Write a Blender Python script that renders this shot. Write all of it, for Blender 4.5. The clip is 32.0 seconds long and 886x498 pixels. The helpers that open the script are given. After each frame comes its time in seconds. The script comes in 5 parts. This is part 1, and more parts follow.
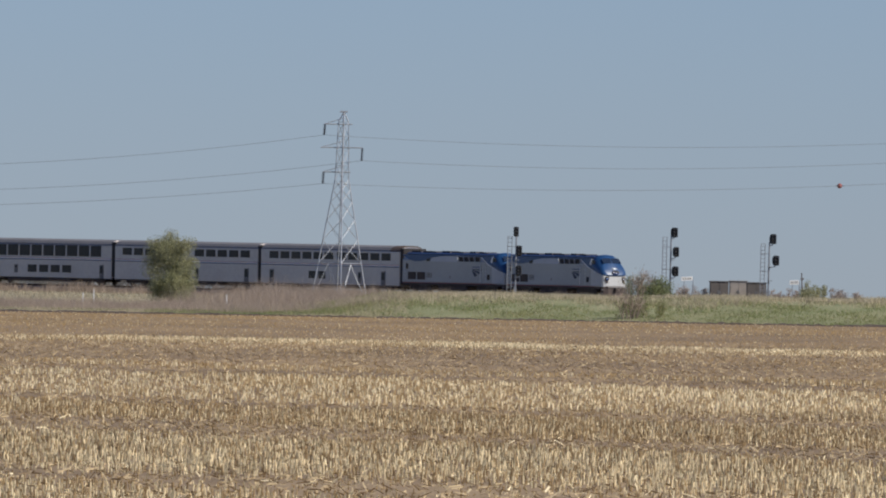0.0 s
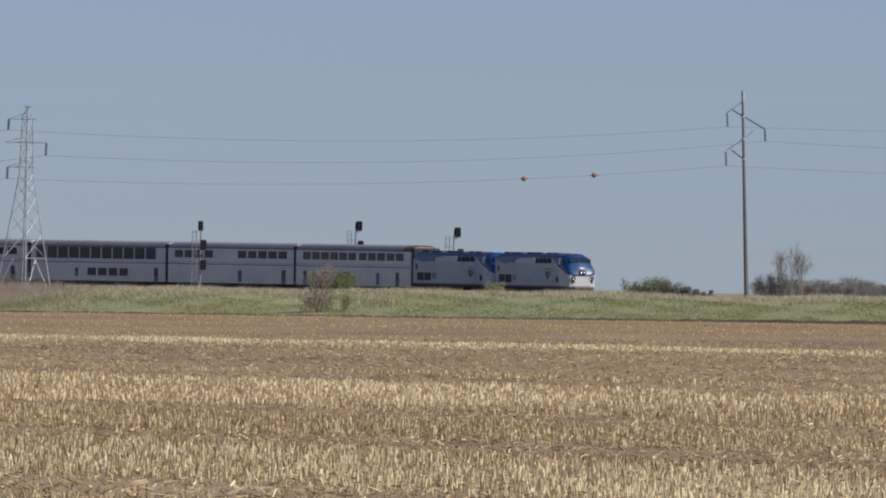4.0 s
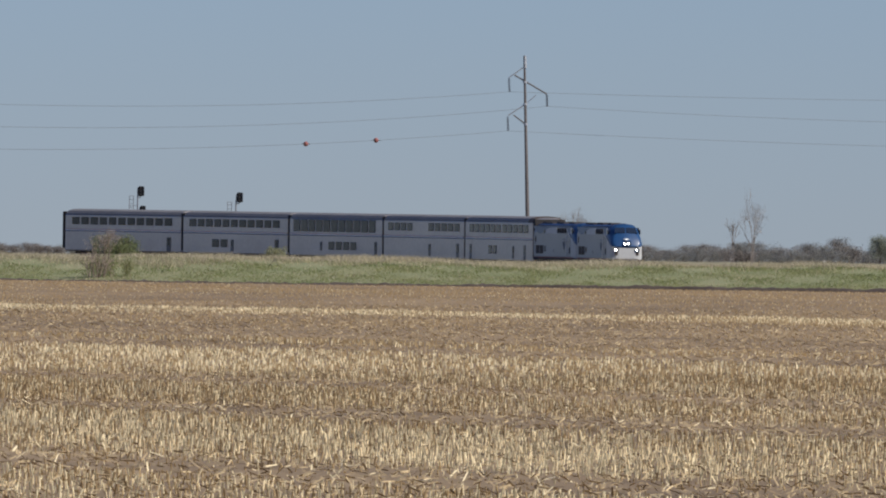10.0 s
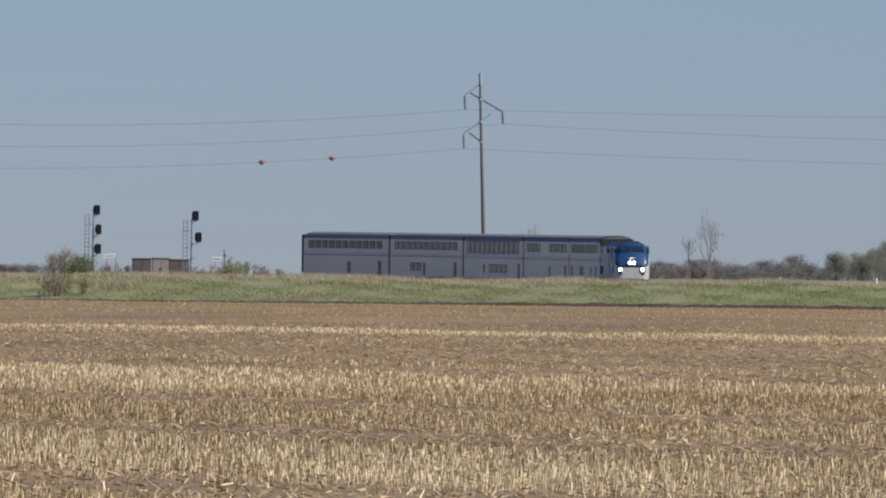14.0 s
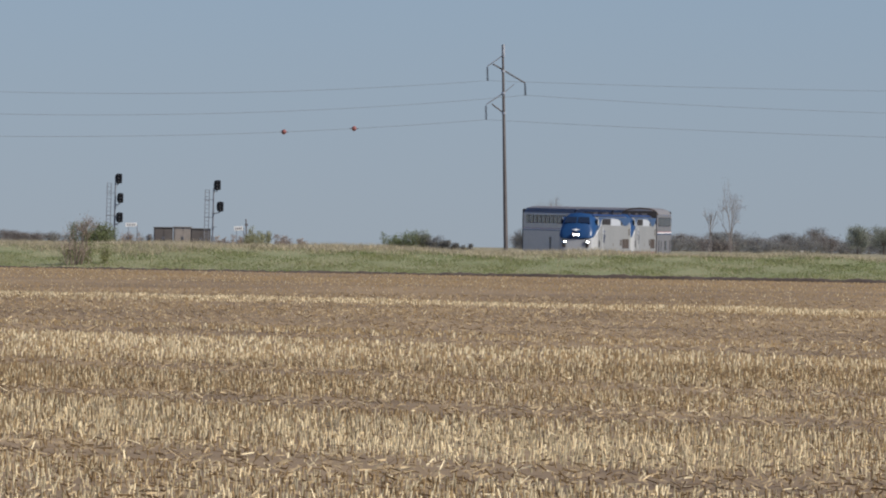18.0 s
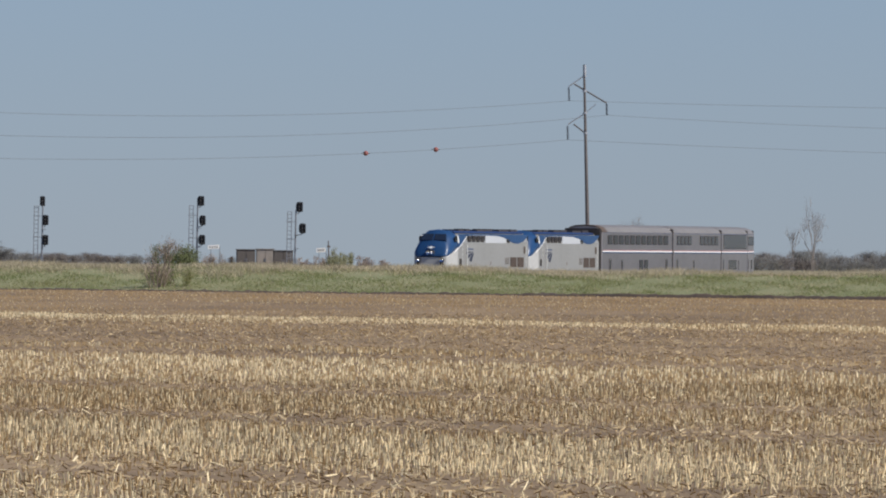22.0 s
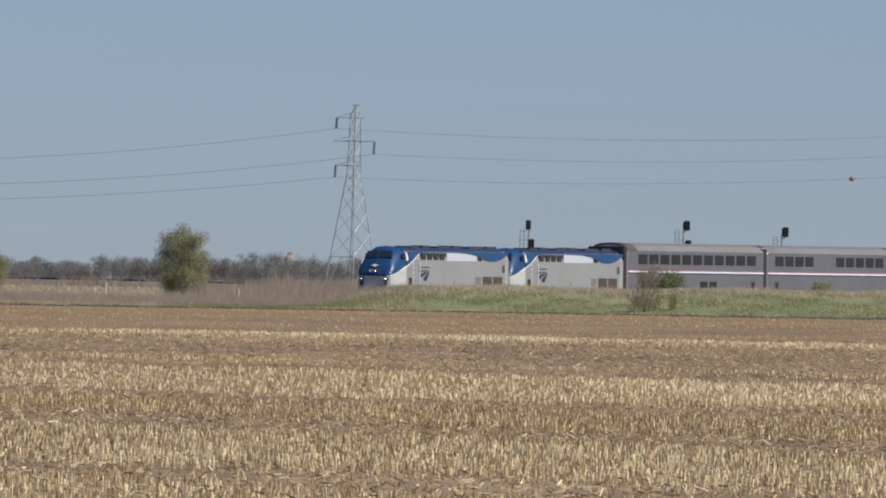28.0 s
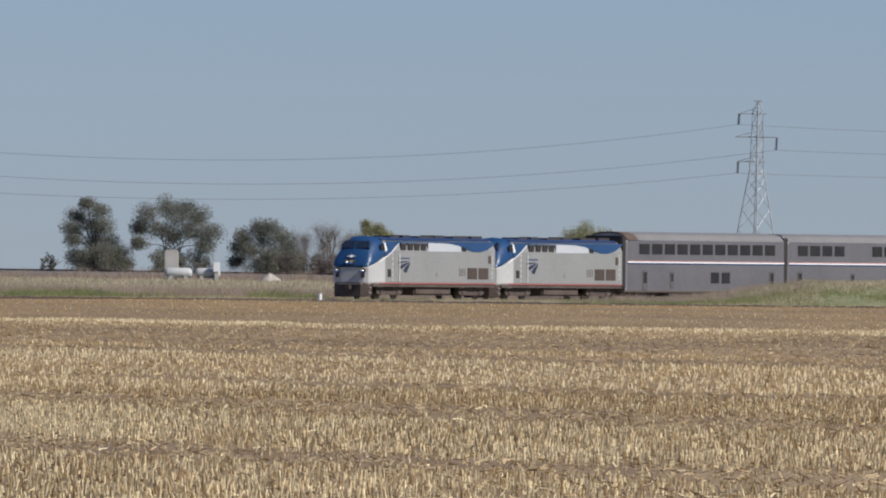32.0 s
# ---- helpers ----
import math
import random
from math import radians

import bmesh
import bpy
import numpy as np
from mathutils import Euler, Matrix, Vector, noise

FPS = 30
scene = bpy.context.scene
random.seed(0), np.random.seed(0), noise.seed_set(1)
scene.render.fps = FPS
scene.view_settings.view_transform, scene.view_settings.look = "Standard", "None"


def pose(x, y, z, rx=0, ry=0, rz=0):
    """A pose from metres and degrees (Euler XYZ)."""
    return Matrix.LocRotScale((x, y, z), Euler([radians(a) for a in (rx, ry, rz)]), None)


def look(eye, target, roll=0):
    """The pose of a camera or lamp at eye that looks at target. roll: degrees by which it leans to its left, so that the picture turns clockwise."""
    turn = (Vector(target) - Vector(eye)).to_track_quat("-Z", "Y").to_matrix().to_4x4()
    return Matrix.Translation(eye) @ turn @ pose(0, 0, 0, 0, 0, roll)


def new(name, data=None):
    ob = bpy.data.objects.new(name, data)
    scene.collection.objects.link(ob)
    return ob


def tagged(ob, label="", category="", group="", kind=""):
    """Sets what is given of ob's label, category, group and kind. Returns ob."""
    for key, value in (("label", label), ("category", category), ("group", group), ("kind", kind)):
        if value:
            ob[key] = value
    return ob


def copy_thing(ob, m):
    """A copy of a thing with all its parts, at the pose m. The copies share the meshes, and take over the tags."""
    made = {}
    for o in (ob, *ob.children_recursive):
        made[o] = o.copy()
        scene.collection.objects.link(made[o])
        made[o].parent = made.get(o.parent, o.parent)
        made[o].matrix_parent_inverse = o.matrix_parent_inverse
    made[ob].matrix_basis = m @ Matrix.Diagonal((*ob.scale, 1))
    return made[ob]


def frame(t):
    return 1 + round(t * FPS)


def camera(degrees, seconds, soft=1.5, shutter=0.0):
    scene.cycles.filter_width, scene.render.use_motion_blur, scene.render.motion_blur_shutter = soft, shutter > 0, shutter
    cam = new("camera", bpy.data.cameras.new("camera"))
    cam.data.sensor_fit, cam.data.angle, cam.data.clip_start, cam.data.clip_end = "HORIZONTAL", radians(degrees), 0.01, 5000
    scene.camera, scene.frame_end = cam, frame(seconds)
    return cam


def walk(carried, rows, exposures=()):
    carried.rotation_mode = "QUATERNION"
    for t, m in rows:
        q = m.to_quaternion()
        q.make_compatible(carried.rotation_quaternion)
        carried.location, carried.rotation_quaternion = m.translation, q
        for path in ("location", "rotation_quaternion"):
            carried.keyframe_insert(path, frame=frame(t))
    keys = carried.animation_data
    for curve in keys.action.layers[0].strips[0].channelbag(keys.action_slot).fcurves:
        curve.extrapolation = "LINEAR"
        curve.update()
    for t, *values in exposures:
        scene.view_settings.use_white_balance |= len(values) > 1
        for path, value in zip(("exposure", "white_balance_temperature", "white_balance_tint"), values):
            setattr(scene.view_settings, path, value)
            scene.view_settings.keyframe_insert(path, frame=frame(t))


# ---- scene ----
EYE = Vector((0.0, 0.0, 1.9))
FOCAL = 26612.0     # scale of the bearings by which far things are set out
cam = camera(3.375, 32.0, soft=2.0)
# seconds, turn to the right, tilt up, roll, in degrees
VIEW = [
    (0.0, 0.0013, 0.1545, 0.915), (0.5, 0.1507, 0.1645, 0.732), (1.0, 0.2812, 0.2036, 0.483), (1.5, 0.4674, 0.208, 0.712),
    (2.0, 0.6845, 0.2081, 0.747), (2.5, 0.8147, 0.2117, 0.782), (3.0, 0.9657, 0.1675, 0.818), (3.5, 1.103, 0.1532, 0.763),
    (5.5, 1.4403, 0.0662, 0.68), (6.0, 1.5668, 0.0179, 0.769), (6.5, 1.659, -0.0035, 0.687), (7.0, 1.7065, 0.0042, 0.81),
    (7.5, 1.7228, 0.0003, 0.818), (8.0, 1.7826, 0.0358, 0.708), (8.5, 1.8307, 0.0499, 0.624), (9.0, 1.8925, 0.0596, 0.613),
    (9.5, 1.9674, 0.0433, 0.599), (10.0, 2.0354, 0.0247, 0.67), (10.5, 2.1083, 0.0725, 0.628), (11.0, 2.1601, 0.1222, 0.421),
    (11.5, 2.1888, 0.1198, 0.558), (12.0, 2.1044, 0.0865, 0.472), (12.5, 2.1351, 0.0757, 0.359), (13.0, 2.2035, 0.0975, 0.376),
    (13.5, 2.204, 0.1168, 0.473), (14.0, 2.2025, 0.0944, 0.513), (14.5, 2.2094, 0.0487, 0.565), (16.5, 2.2839, 0.0248, 0.47),
    (17.0, 2.316, 0.02, 0.731), (17.5, 2.3125, 0.0037, 0.764), (18.0, 2.1214, -0.0176, 0.902), (18.5, 2.051, -0.0492, 0.825),
    (19.0, 2.0586, -0.045, 0.775), (19.5, 2.1152, 0.0099, 0.533), (20.0, 2.0374, 0.0259, 0.796), (20.5, 1.9336, 0.0043, 0.64),
    (21.0, 1.8982, 0.0128, 0.622), (21.5, 1.8572, 0.0293, 0.483), (22.0, 1.8063, 0.0573, 0.558), (22.5, 1.6834, 0.0382, 0.499),
    (23.0, 1.2567, 0.0273, 0.567), (23.5, 1.1204, 0.0479, 0.832), (24.0, 1.0329, 0.0607, 0.708), (24.5, 0.9657, 0.0599, 0.724),
    (26.5, 0.4434, 0.0588, 0.764), (27.0, 0.2252, 0.1206, 0.653), (27.5, 0.0774, 0.1321, 0.82), (28.0, -0.0448, 0.1288, 0.849),
    (28.5, -0.2112, 0.1114, 0.934), (29.0, -0.429, 0.0977, 0.795), (29.5, -0.7076, 0.0433, 0.714), (30.0, -0.919, 0.0314, 0.629),
    (30.5, -1.0942, 0.0667, 0.516), (31.0, -1.2146, 0.0674, 0.562), (31.5, -1.3641, 0.0852, 0.533), (32.0, -1.5797, 0.0964, 0.569),
]

def aim(turn, tilt, roll):
    a, b = radians(turn), radians(tilt)
    way = Vector((math.sin(a) * math.cos(b), math.cos(a) * math.cos(b), math.sin(b)))
    return look(EYE, EYE + way * 100, roll)


walk(cam, [(t, aim(a, b, c)) for t, a, b, c in VIEW])

# ---- light ----
SUN_TURN, SUN_HEIGHT = 120.0, 40.0      # degrees clockwise from the view's axis, and above the ground
world = bpy.data.worlds.new("sky")
scene.world = world
world.use_nodes = True
wn = world.node_tree.nodes
wl = world.node_tree.links
sky = wn.new("ShaderNodeTexSky")
sky.sky_type = "NISHITA"
sky.sun_disc = False
sky.sun_elevation = radians(SUN_HEIGHT)
sky.sun_rotation = radians(SUN_TURN)
sky.altitude = 900
sky.air_density = 1.0
sky.dust_density = 0.1
sky.ozone_density = 6.0
wn["Background"].inputs["Strength"].default_value = 0.064
tint = wn.new("ShaderNodeMix")
tint.data_type, tint.blend_type = "RGBA", "MULTIPLY"
tint.inputs["Factor"].default_value = 1.0
tint.inputs["B"].default_value = (0.768, 0.872, 1.224, 1)
wl.new(sky.outputs["Color"], tint.inputs["A"])
wl.new(tint.outputs["Result"], wn["Background"].inputs["Color"])
sun = new("sun", bpy.data.lights.new("sun", "SUN"))
sun.data.energy = 5.0
sun.data.angle = radians(0.53)
sun.data.color = (1.0, 0.95, 0.87)
sa, sb = radians(SUN_TURN), radians(SUN_HEIGHT)
sun.matrix_world = look((0, 0, 60), (-math.sin(sa) * math.cos(sb), -math.cos(sa) * math.cos(sb), 60 - math.sin(sb)))
scene.view_settings.exposure = 0.0


# ---- materials ----
def mat(name, base, other=None, rough=0.7, metal=0.0, scale=1.0, bump=0.0, fine=None, island=0.0, each=0.0, spec=0.4, thin=0.0):
    """A surface that varies between two colours at two scales; island: spread of lightness from piece to piece of a mesh; each: from object to object."""
    m = bpy.data.materials.new(name)
    m.use_nodes = True
    n, l = m.node_tree.nodes, m.node_tree.links
    b = n["Principled BSDF"]
    b.inputs["Metallic"].default_value = metal
    b.inputs["Specular IOR Level"].default_value = spec
    other = other or [c * 0.8 for c in base]
    place = n.new("ShaderNodeTexCoord")
    large, small = n.new("ShaderNodeTexNoise"), n.new("ShaderNodeTexNoise")
    for tex, s in ((large, scale), (small, fine or scale * 9)):
        tex.inputs["Scale"].default_value = s
        tex.inputs["Detail"].default_value = 4
        l.new(place.outputs["Object"], tex.inputs["Vector"])
    both = n.new("ShaderNodeMath")
    both.operation = "MULTIPLY_ADD"
    both.inputs[1].default_value = 0.4
    l.new(small.outputs["Fac"], both.inputs[0])
    half = n.new("ShaderNodeMath")
    half.operation = "MULTIPLY"
    half.inputs[1].default_value = 0.6
    l.new(large.outputs["Fac"], half.inputs[0])
    l.new(half.outputs[0], both.inputs[2])
    ramp = n.new("ShaderNodeMapRange")
    ramp.inputs["From Min"].default_value = 0.36
    ramp.inputs["From Max"].default_value = 0.64
    l.new(both.outputs[0], ramp.inputs["Value"])
    mix = n.new("ShaderNodeMix")
    mix.data_type = "RGBA"
    mix.inputs["A"].default_value = (*base, 1)
    mix.inputs["B"].default_value = (*other, 1)
    l.new(ramp.outputs["Result"], mix.inputs["Factor"])
    colour = mix.outputs["Result"]
    for spread, node, socket in ((island, "ShaderNodeNewGeometry", "Random Per Island"), (each, "ShaderNodeObjectInfo", "Random")):
        if spread:
            src = n.new(node)
            r = n.new("ShaderNodeMapRange")
            r.inputs["To Min"].default_value = 1 - spread
            r.inputs["To Max"].default_value = 1 + spread
            l.new(src.outputs[socket], r.inputs["Value"])
            v = n.new("ShaderNodeVectorMath")
            v.operation = "SCALE"
            l.new(colour, v.inputs[0])
            l.new(r.outputs["Result"], v.inputs["Scale"])
            colour = v.outputs["Vector"]
    l.new(colour, b.inputs["Base Color"])
    rr = n.new("ShaderNodeMapRange")
    rr.inputs["To Min"].default_value = max(rough - 0.1, 0.03)
    rr.inputs["To Max"].default_value = min(rough + 0.1, 1)
    l.new(small.outputs["Fac"], rr.inputs["Value"])
    l.new(rr.outputs["Result"], b.inputs["Roughness"])
    if thin:
        back, blend = n.new("ShaderNodeBsdfTranslucent"), n.new("ShaderNodeMixShader")
        l.new(colour, back.inputs["Color"])
        blend.inputs["Fac"].default_value = thin
        l.new(b.outputs[0], blend.inputs[1])
        l.new(back.outputs[0], blend.inputs[2])
        l.new(blend.outputs[0], n["Material Output"].inputs["Surface"])
    if bump:
        bn = n.new("ShaderNodeBump")
        bn.inputs["Strength"].default_value = 0.5
        bn.inputs["Distance"].default_value = bump
        l.new(both.outputs[0], bn.inputs["Height"])
        l.new(bn.outputs["Normal"], b.inputs["Normal"])
    return m


def glow(name, colour, strength):
    m = bpy.data.materials.new(name)
    m.use_nodes = True
    b = m.node_tree.nodes["Principled BSDF"]
    b.inputs["Base Color"].default_value = (*colour, 1)
    b.inputs["Emission Color"].default_value = (*colour, 1)
    b.inputs["Emission Strength"].default_value = strength
    return m


M_FIELD = mat("field_soil", (0.158, 0.108, 0.058), (0.305, 0.217, 0.12), rough=0.95, scale=0.09, fine=0.9, bump=0.05)
field_nodes, field_links = M_FIELD.node_tree.nodes, M_FIELD.node_tree.links
drawn = field_nodes.new("ShaderNodeMapping")
drawn.inputs["Rotation"].default_value = (0, 0, radians(24))
drawn.inputs["Scale"].default_value = (1.0, 0.22, 1.0)
for tex in [n for n in field_nodes if n.bl_idname == "ShaderNodeTexNoise"]:
    tex.inputs["Detail"].default_value = 6
    field_links.new(field_nodes["Texture Coordinate"].outputs["Object"], drawn.inputs["Vector"])
    field_links.new(drawn.outputs["Vector"], tex.inputs["Vector"])
M_MEADOW = mat("meadow", (0.20, 0.195, 0.105), (0.30, 0.25, 0.165), rough=0.95, scale=0.05, fine=1.2, bump=0.1)
M_SOIL = mat("turned_soil", (0.06, 0.042, 0.03), (0.11, 0.08, 0.055), rough=0.95, scale=0.4, bump=0.05)
M_STRAW = mat("pale_straw", (0.90, 0.775, 0.505), (0.66, 0.525, 0.31), rough=0.8, scale=0.35, fine=6, island=0.4, thin=0.25)
M_HUSK = mat("brown_stalk", (0.36, 0.243, 0.115), (0.46, 0.33, 0.17), rough=0.85, scale=0.3, fine=6, island=0.28, thin=0.25)
M_LITTER = mat("corn_litter", (0.30, 0.21, 0.11), (0.50, 0.385, 0.22), rough=0.85, scale=0.5, island=0.4)
M_GRASS = mat("green_grass", (0.205, 0.245, 0.092), (0.315, 0.305, 0.14), rough=0.8, scale=0.10, fine=0.9, island=0.2, thin=0.5)
M_DRY = mat("dry_grass", (0.60, 0.515, 0.355), (0.47, 0.39, 0.26), rough=0.85, scale=0.15, fine=1.3, island=0.3, thin=0.5)
M_BRUSHGRASS = mat("olive_tuft", (0.30, 0.28, 0.15), (0.42, 0.36, 0.22), rough=0.85, scale=0.2, fine=1.3, island=0.25, thin=0.5)
M_BALLAST = mat("ballast", (0.22, 0.19, 0.165), (0.14, 0.12, 0.105), rough=0.95, scale=1.0, fine=12, bump=0.06)
M_RAIL = mat("rusted_rail", (0.13, 0.075, 0.05), (0.09, 0.06, 0.045), rough=0.6, metal=0.6, scale=2)
M_STEEL = mat("stainless_steel", (0.43, 0.388, 0.37), (0.375, 0.336, 0.32), rough=0.38, metal=0.88, scale=0.25, fine=3)
M_CARROOF = mat("grey_roof", (0.212, 0.204, 0.202), (0.172, 0.166, 0.164), rough=0.7, metal=0.1, scale=0.3, fine=4)
M_SOOT = mat("sooty_roof", (0.075, 0.055, 0.045), (0.13, 0.095, 0.07), rough=0.8, scale=0.8)
M_SILVER = mat("silver_paint", (0.385, 0.382, 0.366), (0.335, 0.332, 0.316), rough=0.5, metal=0.45, scale=0.3, fine=4)
# pale paint, its bluish tint put in for the sky's reflection
M_LIGHTGREY = mat("sky_tinted_grey_paint", (0.48, 0.50, 0.53), (0.42, 0.44, 0.465), rough=0.5, scale=0.4, fine=5)
M_BLUE = mat("blue_paint", (0.017, 0.063, 0.165), (0.013, 0.05, 0.132), rough=0.38, scale=0.4, fine=5, spec=0.5)
M_DEEPBLUE = mat("deep_blue_paint", (0.022, 0.045, 0.12), (0.03, 0.055, 0.13), rough=0.4, scale=0.4)
M_WHITE = mat("white_paint", (0.80, 0.80, 0.79), (0.70, 0.70, 0.68), rough=0.45, scale=0.6, fine=5)
M_RED = mat("red_paint", (0.46, 0.12, 0.11), (0.38, 0.11, 0.10), rough=0.5, scale=0.6)
M_STRIPE = mat("faded_red_paint", (0.47, 0.23, 0.24), (0.40, 0.2, 0.2), rough=0.5, scale=0.6)
M_DOOR = mat("grey_door", (0.17, 0.16, 0.158), (0.13, 0.122, 0.12), rough=0.5, metal=0.4, scale=0.6)
M_UNDER = mat("dirty_underframe", (0.06, 0.046, 0.041), (0.11, 0.083, 0.07), rough=0.85, scale=0.7, bump=0.02)
M_TANK = mat("grey_tank", (0.27, 0.25, 0.235), (0.2, 0.18, 0.165), rough=0.7, scale=0.7)
M_ROOFGEAR = mat("dark_roof_gear", (0.035, 0.036, 0.046), (0.06, 0.05, 0.045), rough=0.7, scale=0.8)
M_WHEEL = mat("steel_wheel", (0.11, 0.085, 0.07), (0.16, 0.13, 0.11), rough=0.5, metal=0.5, scale=2)
M_GRILLE = mat("brown_grille", (0.06, 0.045, 0.037), (0.085, 0.063, 0.05), rough=0.8, scale=1.5)
M_PANE = mat("dark_glass", (0.016, 0.015, 0.016), (0.026, 0.023, 0.024), rough=0.2, scale=0.5, spec=0.22)
M_SCREEN = mat("windscreen_glass", (0.014, 0.022, 0.04), (0.02, 0.03, 0.05), rough=0.1, scale=0.5, spec=1.0)
M_NOSE = mat("white_nose_paint", (0.48, 0.478, 0.465), (0.41, 0.41, 0.40), rough=0.45, scale=0.5, fine=5)
M_MARK = mat("dark_blue_mark", (0.02, 0.028, 0.055), (0.03, 0.036, 0.06), rough=0.5, scale=0.6)
M_RUBBER = mat("black_diaphragm", (0.022, 0.02, 0.02), (0.035, 0.03, 0.03), rough=0.8, scale=2)
M_GALV = mat("galvanised_steel", (0.48, 0.49, 0.51), (0.31, 0.32, 0.34), rough=0.5, metal=0.45, scale=0.6, fine=5)
M_WOOD = mat("weathered_pole_wood", (0.15, 0.135, 0.13), (0.105, 0.093, 0.09), rough=0.85, scale=0.5, fine=5)
M_BLACK = mat("black_signal_paint", (0.016, 0.016, 0.018), (0.026, 0.026, 0.028), rough=0.6, scale=2)
M_MAST = mat("mast_aluminium", (0.27, 0.28, 0.30), (0.19, 0.20, 0.22), rough=0.55, metal=0.4, scale=1)
M_WIRE = mat("dark_wire", (0.12, 0.12, 0.125), (0.16, 0.16, 0.165), rough=0.6, metal=0.2, scale=1)
M_INSUL = mat("insulator_glaze", (0.045, 0.05, 0.075), (0.06, 0.065, 0.09), rough=0.35, scale=4)
M_TANKWHITE = mat("weathered_white_tank", (0.52, 0.53, 0.53), (0.40, 0.40, 0.39), rough=0.55, scale=0.7, fine=5)
M_BALL = mat("orange_red_ball", (0.30, 0.10, 0.085), (0.24, 0.085, 0.075), rough=0.6, scale=2)
M_BARK = mat("bark", (0.115, 0.09, 0.07), (0.17, 0.135, 0.11), rough=0.9, scale=1.5, fine=9)
M_PALEBARK = mat("pale_bark", (0.30, 0.26, 0.225), (0.22, 0.185, 0.16), rough=0.9, scale=1.5, fine=9)
M_LEAF = mat("green_leaf", (0.16, 0.19, 0.08), (0.21, 0.23, 0.105), rough=0.75, scale=0.5, island=0.25, thin=0.4)
M_SPRINGLEAF = mat("spring_leaf", (0.285, 0.29, 0.15), (0.37, 0.355, 0.21), rough=0.75, scale=0.5, island=0.25, thin=0.45)
# leaf of the big trees; the base colour is lifted to imitate haze
M_DARKLEAF = mat("haze_lifted_leaf", (0.222, 0.232, 0.188), (0.28, 0.275, 0.23), rough=0.85, scale=0.4, island=0.1, thin=0.6, spec=0.15)
# far leaf and twig colours, paled towards grey to stand in for haze
M_HAZYLEAF = mat("haze_paled_leaf", (0.30, 0.325, 0.26), (0.36, 0.37, 0.30), rough=0.9, scale=0.3, island=0.1, thin=0.62, spec=0.15)
M_FARLEAF = mat("haze_greyed_leaf", (0.255, 0.255, 0.235), (0.31, 0.30, 0.275), rough=0.9, scale=0.25, island=0.1, thin=0.62, spec=0.15)
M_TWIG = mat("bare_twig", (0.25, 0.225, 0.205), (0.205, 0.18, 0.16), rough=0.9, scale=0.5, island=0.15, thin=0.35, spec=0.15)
M_BRUSH = mat("dry_brush", (0.41, 0.33, 0.27), (0.32, 0.25, 0.195), rough=0.9, scale=0.5, island=0.3, thin=0.4)
M_CONCRETE = mat("pale_concrete", (0.45, 0.43, 0.40), (0.37, 0.35, 0.32), rough=0.9, scale=0.6, bump=0.02)
M_CABINET = mat("grey_cabinet", (0.34, 0.295, 0.255), (0.25, 0.22, 0.19), rough=0.7, scale=0.8)
M_DARKCAB = mat("dark_cabinet", (0.095, 0.082, 0.076), (0.13, 0.112, 0.10), rough=0.7, scale=0.8)
M_GRAVEL = mat("gravel", (0.44, 0.40, 0.35), (0.34, 0.31, 0.27), rough=0.95, scale=1.0, fine=9, bump=0.05)
M_REED = mat("pinkish_reed", (0.47, 0.375, 0.295), (0.385, 0.30, 0.228), rough=0.85, scale=0.2, fine=1.3, island=0.25, thin=0.5)
M_BANK = mat("bank_turf", (0.195, 0.22, 0.095), (0.29, 0.275, 0.145), rough=0.95, scale=0.09, fine=1.2, bump=0.05)
M_LAMP = glow("lit_bulb", (1.0, 0.93, 0.82), 34.0)
M_MIRROR = glow("lamp_reflector", (0.92, 0.92, 0.90), 0.0)
M_MIRROR.node_tree.nodes["Principled BSDF"].inputs["Metallic"].default_value = 1.0
M_MIRROR.node_tree.nodes["Principled BSDF"].inputs["Roughness"].default_value = 0.02


# ---- mesh helpers ----
def put(name, bm, material, parent=None, label="", smooth=False):
    me = bpy.data.meshes.new(name)
    bmesh.ops.recalc_face_normals(bm, faces=bm.faces)
    if smooth:
        for f in bm.faces:
            f.smooth = True
    bm.to_mesh(me)
    bm.free()
    me.materials.append(material)
    ob = new(name, me)
    if parent:
        ob.parent = parent
    if label:
        ob["label"] = label
    return ob


def part(name, bm, material, parent, label="", smooth=False):
    return put(name, bm, material, parent, label, smooth)


def thing(name, label, category, m=None, group="", kind=""):
    ob = new(name)
    ob.matrix_basis = m or Matrix()
    return tagged(ob, label, category, group, kind)


def soup(name, verts, faces, material, parent=None):
    me = bpy.data.meshes.new(name)
    verts, faces = np.asarray(verts, dtype=np.float32), np.asarray(faces, dtype=np.int32)
    k = faces.shape[1]
    me.vertices.add(len(verts))
    me.vertices.foreach_set("co", verts.ravel())
    me.loops.add(faces.size)
    me.loops.foreach_set("vertex_index", faces.ravel())
    me.polygons.add(len(faces))
    me.polygons.foreach_set("loop_start", np.arange(len(faces), dtype=np.int32) * k)
    me.update(calc_edges=True)
    me.materials.append(material)
    ob = new(name, me)
    if parent:
        ob.parent = parent
    return ob


def block(bm, x0, x1, y0, y1, z0, z1, bevel=0.0):
    made = bmesh.ops.create_cube(bm, size=1.0, matrix=Matrix.LocRotScale(((x0 + x1) / 2, (y0 + y1) / 2, (z0 + z1) / 2), None, (abs(x1 - x0), abs(y1 - y0), abs(z1 - z0))))
    if bevel:
        vs = set(made["verts"])
        edges = [e for e in bm.edges if e.verts[0] in vs and e.verts[1] in vs]
        bmesh.ops.bevel(bm, geom=edges, offset=bevel, segments=2, affect="EDGES")
    return bm


